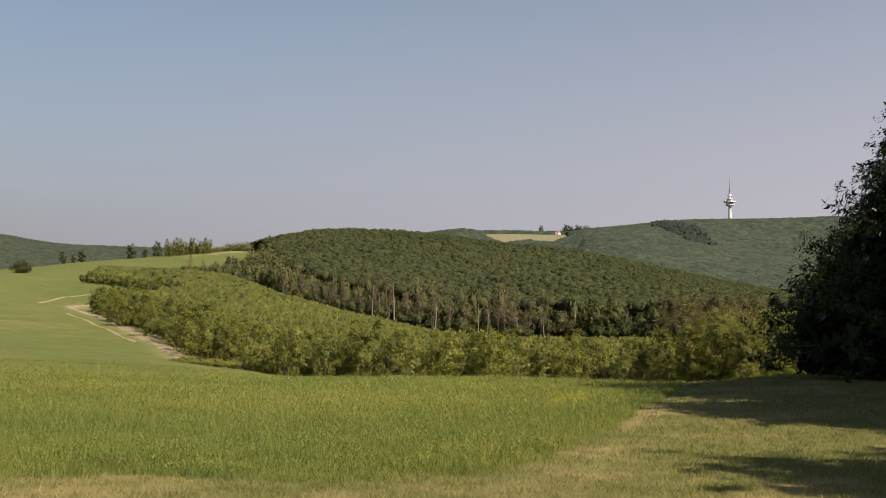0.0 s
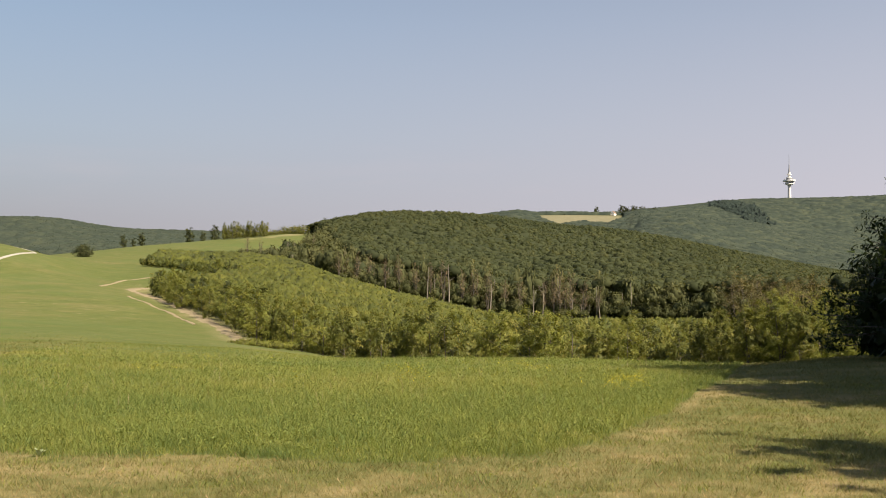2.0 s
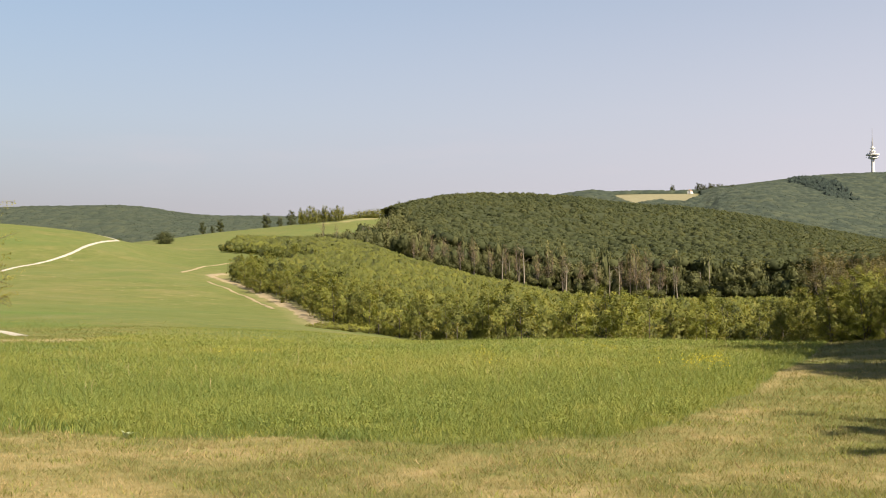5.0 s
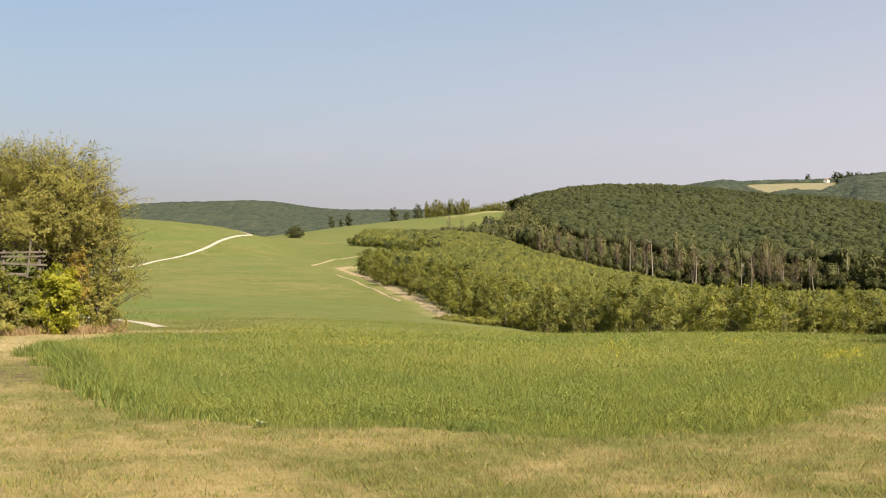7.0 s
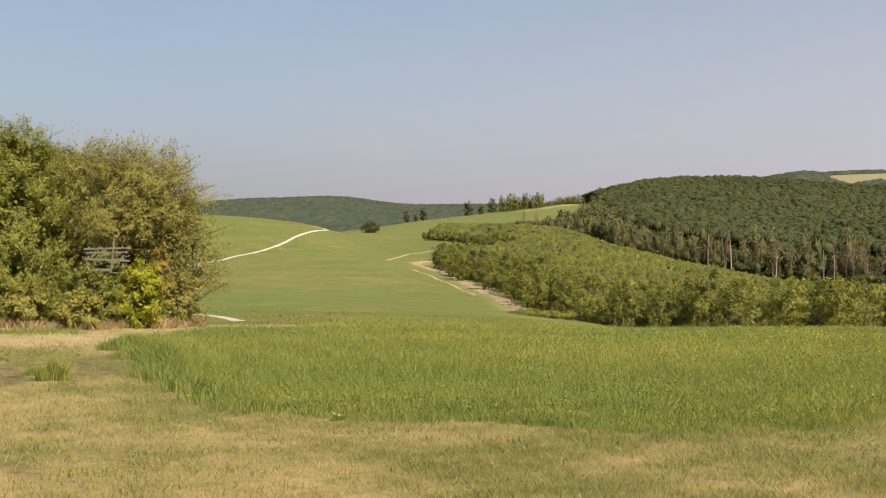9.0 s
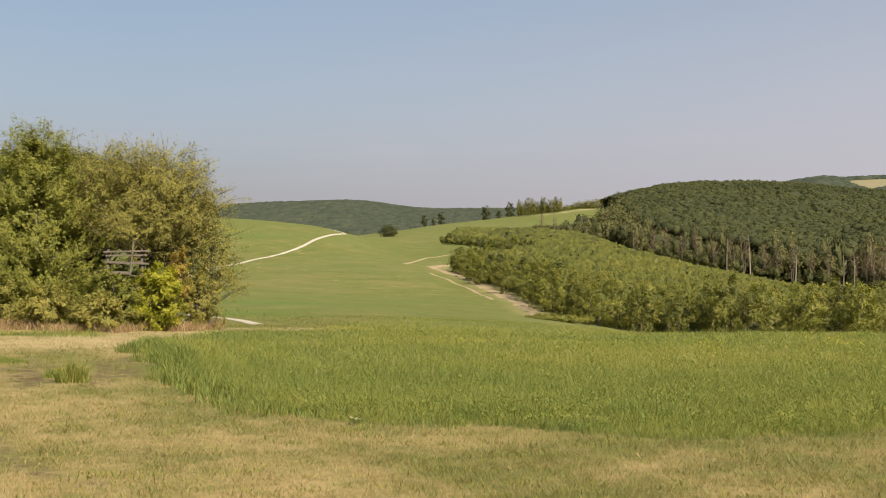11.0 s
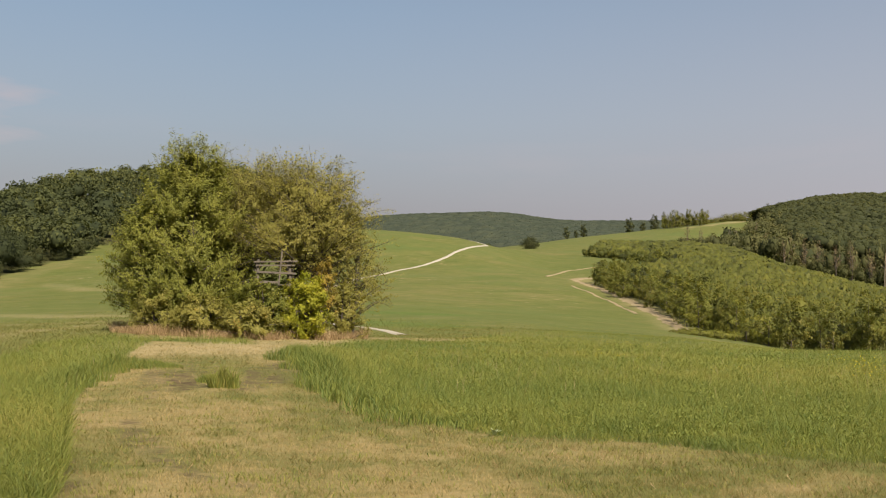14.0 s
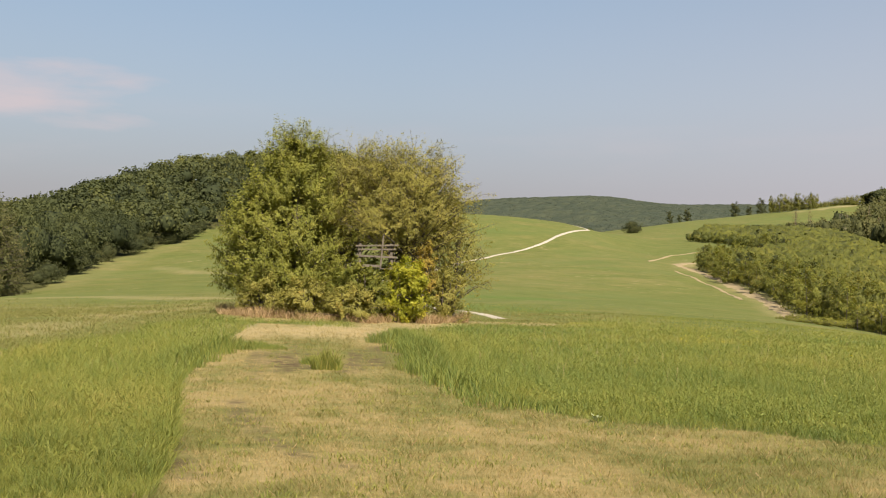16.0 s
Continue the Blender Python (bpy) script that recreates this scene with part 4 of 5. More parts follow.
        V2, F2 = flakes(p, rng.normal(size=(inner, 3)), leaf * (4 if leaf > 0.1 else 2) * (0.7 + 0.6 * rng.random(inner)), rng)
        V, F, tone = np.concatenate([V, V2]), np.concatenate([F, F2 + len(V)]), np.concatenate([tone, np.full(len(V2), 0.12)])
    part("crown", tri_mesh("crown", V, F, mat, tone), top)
    return tagged(top, label, category, group)


def place(ob, az, r, spin=0.0, size=1.0, sink=0.05):
    p = on_land(az, r, -sink)
    ob.matrix_basis = Matrix.LocRotScale(p, Euler((0, 0, spin)), (size,) * 3)
    return ob


def again(ob, az, r, spin, size):
    c = copy_thing(ob, Matrix.Identity(4))
    return place(c, az, r, spin, size)


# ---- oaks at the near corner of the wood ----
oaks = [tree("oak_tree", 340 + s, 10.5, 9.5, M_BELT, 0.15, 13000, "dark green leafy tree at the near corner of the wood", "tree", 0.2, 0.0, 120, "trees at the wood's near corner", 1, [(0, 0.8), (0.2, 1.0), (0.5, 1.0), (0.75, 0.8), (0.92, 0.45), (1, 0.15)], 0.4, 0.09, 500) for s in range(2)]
for c, (az, r, s) in enumerate(((-55.2, 94, 0.85), (-57.4, 93, 1.0), (-59.6, 92, 1.0), (-55.0, 106, 0.95), (-54.0, 116, 0.6))):
    place(oaks[c], az, r, c, s) if c < 2 else again(oaks[c % 2], az, r, c * 1.7, s)

# ---- young plantation ----
PLANT_FRONT = [(-13.2, 102), (-11.4, 92), (-8, 90), (12.5, 88), (17, 84)]


def in_plantation(x, y):
    az, r = np.degrees(np.arctan2(x, y)), np.hypot(x, y)
    left = np.interp(r, [88, 102, 116, 140, 170, 196, 212, 225, 260, 300, 330, 440], [-11.2, -13.0, -13.6, -15.2, -16.9, -17.9, -18.0, -16.6, -14.0, -16.2, -18.7, -18.2])
    front = curve_r(az, PLANT_FRONT)
    back = curve_r(az, [(-19, 440), (-11, 440), (-9, 300), (-5.5, 262), (-2.5, 245), (0, 215), (3, 200), (17, 195)])
    return (az > left) & (r > front) & (r < back) & (az < 17)


yrng = np.random.default_rng(11)
px, py = spread((-19.5, 17.2), (84, 445), 3.0, in_plantation, yrng, 0.3)
pr, paz = np.hypot(px, py), np.degrees(np.arctan2(px, py))
inner = pr > curve_r(paz, PLANT_FRONT) + 6.5
limb = (pr > 190) & (pr < 300) & (paz < -11)
inner &= in_plantation(*polar(paz - np.degrees(5.0 / pr), pr)) | (pr > 235)
inner &= in_plantation(*polar(paz, pr - 5)) | ~limb
inner &= ~((paz < -12.2) & (pr < 118))


def planted(x, y):
    az, r = np.degrees(np.arctan2(x, y)), np.hypot(x, y)
    return in_plantation(x, y) & (r > curve_r(az, PLANT_FRONT) + 5.0) & in_plantation(*polar(az - np.degrees(2.2 / r), r)) & ~((az < -12.2) & (r < 114))


canopy("young_trees", (-19.5, 17.2), (86, 445), 0.0026, planted, 1.9, 4.0, 2.0, M_YOUNG, "dense plantation of young olive-green broadleaf trees", 7, 0.25, 200000, 0.42, 0.24, pointed=True, upright=1.2, category="young trees", margin=7, foot=0.4)
kinds = [tree("young_tree", 100 + s, 4.0 + 0.3 * (s % 3), 3.0 + 0.3 * (s % 2), (M_YOUNG, M_BUSH, M_WOODEDGE, M_YOUNG, M_BUSH, M_YOUNG)[s], 0.135, 1600, ("bushy yellow-green young tree at the plantation's edge", "dark green bushy young tree at the plantation's edge")[s == 2], "tree", 0.05, 0.08, 12, "young trees along the meadow") for s in range(6)]
fx, fy = px[~inner], py[~inner]
order = np.argsort(np.hypot(fx, fy) + 14 * yrng.random(len(fx)))
for c, i in enumerate(order):
    az, r = math.degrees(math.atan2(fx[i], fy[i])), math.hypot(fx[i], fy[i])
    if c < 6:
        place(kinds[c], az, r, yrng.random() * 6, 0.9)
    elif c < 285:
        again(kinds[int(yrng.integers(6))], az, r, yrng.random() * 6, 0.75 + 0.45 * yrng.random())

# taller bushes at the corner by the shady trees
ROUNDED = [(0, 0.75), (0.2, 0.95), (0.5, 1.0), (0.75, 0.85), (0.92, 0.5), (1, 0.15)]
tall_bush = tree("bush", 131, 6.6, 5.0, M_BUSH, 0.115, 15000, "tall rounded yellow-green bush beside the shaded trees", "bush", 0.08, 0.03, 60, "tall bushes by the meadow", 3, ROUNDED, 0.5, 0.13)
place(tall_bush, 14.6, 81, 0.4, 0.86)
for az, r, s in ((16.6, 79, 0.80), (17.9, 72, 0.72), (13.4, 90, 0.8)):
    again(tall_bush, az, r, az * 1.7, s)
slim_bush = tree("bush", 132, 6.2, 3.6, M_YOUNG, 0.115, 10000, "upright olive-green bush beside the shaded trees", "bush", 0.08, 0.03, 40, "tall bushes by the meadow", 2, [(0, 0.8), (0.2, 1.0), (0.5, 0.9), (0.8, 0.5), (1, 0.1)])
place(slim_bush, 13.0, 81, 1.0, 0.70)
for az, r, s in ((11.5, 84, 0.72), (10.6, 86, 0.60), (15.6, 77, 0.62)):
    again(slim_bush, az, r, az, s)
back_tree = tree("tree", 134, 8.6, 6.4, M_HAZEL, 0.13, 5000, "thin olive-brown tree behind the tall bushes", "tree", 0.10, 0.1, 60, "brownish trees behind the tall bushes", 3, ROUNDED, 0.8, 0.13)
place(back_tree, 12.7, 106, 0.3, 1.0)
for az, r, s in ((14.3, 104, 0.92), (16.0, 102, 0.9), (15.2, 112, 0.9)):
    again(back_tree, az, r, az * 2.3, s)

low = tree("bramble", 133, 0.55, 4.0, M_BUSH, 0.07, 3500, "low green bramble patch at the plantation's tip", "bush", 0.02, 0.02, 40, "brambles at the plantation's tip", 5, None, 0.2, 0.05)
place(low, -12.9, 83, 0.2, 0.9)
again(low, -11.9, 85, 2.1, 1.1)
again(low, -13.4, 90, 4.0, 0.8)

# ---- belt of thin forest with dead trunks ----
brng = np.random.default_rng(21)
BELT = [(-12.5, 500), (-10.6, 468), (-8.5, 404), (-5.5, 392), (-2.5, 382), (0, 378), (3, 370), (10, 362), (20, 336)]


def in_belt(x, y):
    az, r = np.degrees(np.arctan2(x, y)), np.hypot(x, y)
    edge = curve_r(az, BELT)
    return (np.abs(r - edge - 4) < 11) | ((az > -13.0) & (az < -7.5) & (r > edge) & (r < curve_r(az, [(-13, 470), (-11, 490), (-10.3, 520), (-9.5, 620), (-8.5, 600), (-7.5, 430)])) & (patchy(x, y, 0.09, 4) > -0.35))


bx, by = spread((-11.9, 10.5), (355, 770), 7.6, in_belt, brng)
bh = np.interp(np.degrees(np.arctan2(bx, by)), [-12, -9.5, -8, -3, 1, 5, 10], [6.5, 8, 12, 14, 16, 15, 11]) * (0.75 + 0.45 * brng.random(len(bx)))
THIN = [crown_shape(s + 80, 190, 0.19, lobes=12, core=0.55, flat=1.15, core_shade_tone=0.45) for s in range(5)]
V, F, T = scatter(THIN, np.stack([bx, by, height(bx, by) + bh * 0.52], 1), np.stack([1.9 + 1.4 * brng.random(len(bx)), bh * 0.52], 1), np.clip(0.5 + 0.22 * brng.normal(size=len(bx)), 0, 1), brng)
tagged(new("thin_forest", tri_mesh("thin_forest", V, F, M_BELT, T)), "thinned row of sparse olive trees along the forest edge", "forest", kind="stuff")
ux, uy = spread((-12, 20), (330, 480), 3.8, lambda x, y: np.abs(np.hypot(x, y) - curve_r(np.degrees(np.arctan2(x, y)), BELT) - 5) < 9, brng)
uh = 4.0 + 6.5 * brng.random(len(ux))
V, F, T = scatter(MIDDLE, np.stack([ux, uy, height(ux, uy) + uh * 0.45], 1), np.stack([1.9 + 1.5 * brng.random(len(ux)), uh * 0.6], 1), np.clip(0.45 + 0.25 * brng.normal(size=len(ux)), 0, 1), brng)
tagged(new("undergrowth", tri_mesh("undergrowth", V, F, M_FOREST, T)), "dark green undergrowth below the thinned trees", "bushes", kind="stuff")
ux, uy = spread((-10.5, 20), (320, 480), 3.4, lambda x, y: np.abs(np.hypot(x, y) - curve_r(np.degrees(np.arctan2(x, y)), BELT) + 11) < 5, brng)
uh = 2.5 + 4.0 * brng.random(len(ux)) ** 1.5
V, F, T = scatter(LEAFY, np.stack([ux, uy, height(ux, uy) + uh * 0.45], 1), np.stack([1.6 + 1.2 * brng.random(len(ux)), uh * 0.58], 1), np.clip(0.35 + 0.2 * brng.normal(size=len(ux)), 0, 1), brng)
tagged(new("undergrowth", tri_mesh("undergrowth", V, F, M_BELT, T)), "green saplings and bushes before the thinned trees", "bushes", kind="stuff")
stems = []
for x, y, h in zip(bx[::4], by[::4] - 4, bh[::4] * 0.8):
    z = float(height(x, y))
    stems.append([(x, y, z - 0.3, 0.20), (x + 0.2, y, z + h * 0.5, 0.15), (x, y + 0.3, z + h * 0.9, 0.06)])
V, F = tubes(stems, 5)
tagged(new("forest_trunks", tri_mesh("forest_trunks", V, F, M_DEADWOOD)), "slender pale grey trunks of the thinned forest edge", "trunks", kind="stuff")


def dead_tree(seed, tall, r):
    """A bare bleached trunk with broken limbs."""
    rng = np.random.default_rng(seed)
    top = new("dead_tree")
    r = r * 0.75
    trunk = [(0.25 * math.sin(3 * t + seed), 0.2 * math.sin(2 * t), tall * t - 0.3 * (t == 0), r * (1.1 - 0.8 * t)) for t in np.linspace(0, 1, 8)]
    V, F = tubes([trunk], 7)
    part("trunk", smooth(tri_mesh("trunk", V, F, M_DEADWOOD)), top)
    limbs = []
    for k in range(int(rng.integers(3, 9))):
        t = 0.45 + 0.5 * rng.random()
        p = np.array(trunk[int(t * 7)])
        a, out = rng.random() * 6.28, tall * (0.08 + 0.12 * rng.random())
        e = p[:3] + [math.cos(a) * out, math.sin(a) * out, out * (0.4 + rng.random())]
        limbs.append([(*p[:3], r * 0.35), (*((p[:3] + e) / 2 + [0, 0, -0.1 * out]), r * 0.25), (*e, 0.03)])
    for p in limbs:
        V, F = tubes([p], 5)
        part("limb", smooth(tri_mesh("limb", V, F, M_DEADWOOD)), top)
    return tagged(top, "bleached bare dead tree trunk with broken limbs", "dead tree", "dead trees along the forest edge")


dead = [dead_tree(200 + s, (9, 12, 14, 7, 11)[s], (0.30, 0.28, 0.34, 0.26, 0.22)[s]) for s in range(5)]
place(dead[0], -0.35, 362, 0.3, 1.1)
for s, az in enumerate((2.4, -2.6, 4.0, 1.9)):
    place(dead[s + 1], az, float(curve_r(az, BELT)) - 15, s, 0.95)
for k in range(26):
    az = float(-11.2 + 17.5 * brng.random())
    again(dead[int(brng.integers(5))], az, float(curve_r(az, BELT)) - 16 + 10 * float(brng.random()), float(brng.random() * 6), 0.4 + 0.4 * float(brng.random()))

dying = [tree("dying_tree", 220 + s, 15, 5.0, M_TWIG, 0.17, 1300, "half-dead forest tree with a thin brown crown", "tree", 0.2, 0.35, 26, "half-dead trees along the forest edge", 2, None, 1.2, 0.2) for s in range(2)]
for c, (az, s) in enumerate(((-2.9, 0.95), (3.0, 1.0), (-0.5, 0.95), (3.9, 1.05), (-5.3, 0.9), (13.4, 0.95), (-8.2, 0.8), (-9.4, 0.7), (2.5, 0.9), (-1.9, 0.85), (-6.8, 0.8), (14.2, 0.8), (4.6, 0.85), (3.3, 1.1), (3.6, 0.9), (1.2, 0.9), (0.4, 0.8), (-1.2, 0.95), (-3.6, 0.85), (-4.4, 0.8), (-6.0, 0.75), (-7.5, 0.8), (-8.8, 0.75), (-9.9, 0.65), (12.4, 0.9), (5.4, 0.7))):
    r = float(curve_r(az, BELT)) - 13
    place(dying[c], az, r, c, s) if c < 2 else again(dying[c % 2], az, r, c * 1.3, s)

# scrub and thin trees on the slope between the plantation and the ridge
SCRUB_NEAR, SCRUB_FAR = [(-15.4, 432), (-11, 426), (-10, 400), (-8.5, 385)], [(-15.4, 450), (-12.0, 465), (-11.0, 480), (-10.4, 515), (-9.7, 600), (-8.7, 650)]


def in_scrub(x, y):
    az, r = np.degrees(np.arctan2(x, y)), np.hypot(x, y)
    return (az > -13.6) & (az < -8.3) & (r > curve_r(az, SCRUB_NEAR)) & (r < curve_r(az, SCRUB_FAR) + 25 * patchy(x, y, 0.08, 3)) & (patchy(x, y, 0.11, 4) > -0.55)


sx, sy = spread((-15.5, -8.2), (380, 680), 4.6, in_scrub, brng)
sh = np.interp(np.degrees(np.arctan2(sx, sy)), [-15.4, -13, -11, -9], [3.2, 4.5, 6.5, 9.5]) * (0.6 + 0.7 * brng.random(len(sx)))
V, F, T = scatter(THIN, np.stack([sx, sy, height(sx, sy) + sh * 0.52], 1), np.stack([1.3 + 0.16 * sh + 0.8 * brng.random(len(sx)), sh * 0.52], 1), np.clip(0.42 + 0.22 * brng.normal(size=len(sx)), 0, 1), brng)
tagged(new("scrub", tri_mesh("scrub", V, F, M_BELT, T)), "olive scrub and thin trees between plantation and ridge", "scrub", kind="stuff")
for k in range(26):
    i = int(brng.integers(len(sx)))
    again(dead[k % 5], math.degrees(math.atan2(sx[i], sy[i])), math.hypot(sx[i], sy[i]) - 4, k * 1.1, 0.45 + 0.35 * float(brng.random()))
for k in range(14):
    i = int(brng.integers(len(sx)))
    again(dying[k % 2], math.degrees(math.atan2(sx[i], sy[i])), math.hypot(sx[i], sy[i]) - 3, k * 2.1, 0.5 + 0.2 * float(brng.random()))

# bushes along the plantation's far front
lx, ly = spread((-19.5, -10.5), (185, 345), 2.2, lambda x, y: in_plantation(x, y) & ~in_plantation(x * (1 - 7 / np.hypot(x, y)), y * (1 - 7 / np.hypot(x, y))) & (np.hypot(x, y) > 190), brng)
lh = 2.4 + 1.8 * brng.random(len(lx))
V, F, T = scatter(LEAFY, np.stack([lx, ly, height(lx, ly) + lh * 0.42], 1), np.stack([1.1 + 0.8 * brng.random(len(lx)), lh * 0.56], 1), np.clip(0.25 + 0.2 * brng.normal(size=len(lx)), 0, 1), brng)
tagged(new("edge_bushes", tri_mesh("edge_bushes", V, F, M_YOUNG, T)), "olive-green bushes along the plantation's far edge", "bushes", kind="stuff")

# ---- trees on the far meadow ridge ----
bush = tree("bush", 301, 4.2, 7.6, M_FOREST, 0.23, 5500, "round dark green bush standing alone in the meadow", "bush", 0.08, 0.02, 40)
place(bush, -21.55, 400)
ridge = tree("tree", 302, 10, 6.0, M_FOREST, 0.45, 1600, "dark upright tree on the meadow ridge", "tree", 0.2, 0.12, 14, "trees on the ridge")
place(ridge, -16.3, 690, 0, 1.05)
for az, r, s in ((-15.6, 690, 0.7), (-15.0, 690, 1.05), (-19.6, 640, 0.75), (-18.7, 650, 0.8), (-19.1, 645, 0.5), (-9.2, 760, 1.1), (-9.7, 770, 0.9)):
    again(ridge, az, r, az, s)
poplar = tree("tree", 303, 11, 4.0, M_YOUNG, 0.42, 900, "slim olive-green tree in a row on the ridge", "tree", 0.16, 0.1, 12, "row of trees on the ridge")
place(poplar, -14.55, 606, 0, 0.75)
rr = np.random.default_rng(5)
for k in range(23):
    again(poplar, -14.5 + 0.1 * k, 605 + 1.0 * k + 8 * float(rr.random()), k * 1.3, 0.6 + 0.35 * float(rr.random()))
ridge_bush = tree("bush", 304, 5.2, 8.4, M_YOUNG, 0.34, 1800, "olive-green bush in the hedge on the ridge", "bush", 0.10, 0.02, 40, "hedge on the ridge")
place(ridge_bush, -12.2, 735, 0, 1.0)
for k in range(1, 9):
    again(ridge_bush, -12.2 + 0.22 * k, 735, k * 0.9, 0.85 + 0.4 * float(rr.random()))
# dark trees round the farm
for az in (5.25, 6.55, 6.75, 6.9, 7.15, 7.3, 7.6, 7.75, 8.0, 8.3):
    again(ridge, az, 2150, az * 9, 1.5 + 0.6 * float(rr.random()))

# ---- shady trees at the meadow's right-hand end ----
CONE = [(0, 0.96), (0.15, 1.0), (0.3, 0.80), (0.6, 0.44), (0.85, 0.19), (1, 0.08)]
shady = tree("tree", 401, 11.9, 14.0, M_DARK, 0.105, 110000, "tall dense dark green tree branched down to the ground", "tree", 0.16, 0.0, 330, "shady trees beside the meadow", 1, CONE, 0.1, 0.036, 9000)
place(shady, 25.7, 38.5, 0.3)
# unseen trees, added right of the view to throw shadows on the mown strip
shade_tree = tree("tree", 402, 14.5, 10.0, M_DARK, 0.42, 7000, "unseen broad dark green tree added to shade the mown strip", "tree", 0.28, 0.0, 90, "shady trees beside the meadow", 1, None, 0.3, 0.10, 2500)
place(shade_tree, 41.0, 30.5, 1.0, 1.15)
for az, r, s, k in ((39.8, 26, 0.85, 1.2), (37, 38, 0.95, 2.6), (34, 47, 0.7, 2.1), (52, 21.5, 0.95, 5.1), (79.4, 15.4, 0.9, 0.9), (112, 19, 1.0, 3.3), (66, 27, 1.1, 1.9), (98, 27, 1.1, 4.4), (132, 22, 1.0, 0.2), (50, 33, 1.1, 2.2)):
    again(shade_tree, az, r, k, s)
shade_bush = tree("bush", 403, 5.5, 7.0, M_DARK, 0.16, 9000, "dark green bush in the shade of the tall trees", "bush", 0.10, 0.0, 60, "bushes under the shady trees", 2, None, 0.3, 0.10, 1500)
place(shade_bush, 21.2, 46, 0.4, 0.8)
for az, r, s, k in ((22.5, 48, 1.2, 1.4), (25.0, 50, 1.2, 2.9), (20.0, 56, 0.6, 4.0)):
    again(shade_bush, az, r, k, s)


# ---- tree clump round the hunters' stand ----
def shrub(name, seed, tall, wide, mat, leaf, count, label, az, r, stems=4, lobes=24, bare=0.1, category="bush", profile=None, rise=0.7):
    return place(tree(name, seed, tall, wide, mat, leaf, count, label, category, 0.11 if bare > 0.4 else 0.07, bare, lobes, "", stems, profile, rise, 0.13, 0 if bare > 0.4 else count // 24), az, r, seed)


UPRIGHT = [(0, 0.6), (0.2, 0.95), (0.4, 1.0), (0.6, 0.84), (0.8, 0.60), (0.92, 0.33), (1, 0.08)]
shrub("tree", 501, 7.2, 5.3, M_CHERRY, 0.054, 110000, "fresh green cherry tree in the clump by the mown strip", -39.5, 41.0, 3, 170, 0.05, "tree", UPRIGHT, 1.5)
DOME = [(0, 0.35), (0.4, 0.85), (0.55, 1.0), (0.7, 0.92), (0.88, 0.66), (1, 0.3)]
shrub("tree", 502, 6.75, 5.9, M_HERO, 0.049, 74000, "olive-green small-leaved tree with a loose crown", -33.5, 41.3, 4, 190, 0.50, "tree", DOME, 0.8)
shrub("tree", 503, 6.9, 5.7, M_HERO, 0.049, 64000, "olive-green small-leaved tree with several stems", -36.8, 42.6, 4, 150, 0.54, "tree", DOME, 0.8)
shrub("tree", 504, 4.6, 3.6, M_HERO, 0.050, 12000, "thin olive-green tree with sparse outer twigs", -31.3, 41.6, 3, 70, 0.30, "tree", None, -0.3)
shrub("tree", 505, 5.0, 3.4, M_CHERRY, 0.056, 34000, "low spreading green tree at the clump's end", -41.4, 40.6, 3, 100, 0.24, "tree", None, 0.5)
shrub("bush", 506, 2.35, 2.1, M_YELLOW, 0.058, 14000, "bright yellow-green bush at the clump's foot", -33.5, 38.6, 3, 30, 0.03)
shrub("bush", 507, 3.0, 1.3, M_ORANGE, 0.058, 2600, "ochre-yellow autumn bush in the clump", -32.5, 39.6, 3, 20, 0.5)
shrub("bush", 510, 2.9, 3.4, M_FOREST, 0.072, 8000, "dark green bush behind the hunting stand", -37.3, 43.6, 3, 44, 0.03)
shrub("bush", 514, 2.5, 2.6, M_BUSH, 0.060, 7000, "olive-green bush close behind the hunting stand", -35.1, 42.3, 3, 40, 0.03)
shrub("bush", 512, 1.7, 1.7, M_BUSH, 0.058, 6000, "olive-green bush beside the hunting stand", -36.8, 38.8, 3, 34, 0.03)
shrub("bush", 511, 1.9, 1.9, M_BUSH, 0.058, 6000, "olive-green bush before the hunting stand", -35.5, 38.2, 3, 34, 0.03)
shrub("bush", 516, 2.35, 1.3, M_BUSH, 0.052, 4500, "slender olive-green bush before the hunting stand", -36.2, 38.4, 3, 26, 0.03)
shrub("bush", 515, 2.1, 2.0, M_HERO, 0.058, 5000, "sparse olive-green bush at the clump's end", -31.5, 40.2, 3, 34, 0.05)
shrub("bush", 508, 1.25, 2.6, M_HERO, 0.058, 8000, "low olive-brown bush in the dry grass", -36.4, 37.9, 4, 30, 0.03)
shrub("bush", 509, 1.5, 2.6, M_HERO, 0.058, 8000, "low olive-green bush in the dry grass", -38.8, 38.6, 4, 30, 0.03)
shrub("bush", 513, 1.6, 2.2, M_HERO, 0.058, 5000, "low dusky bush under the cherry tree", -41.0, 39.6, 4, 30, 0.03)


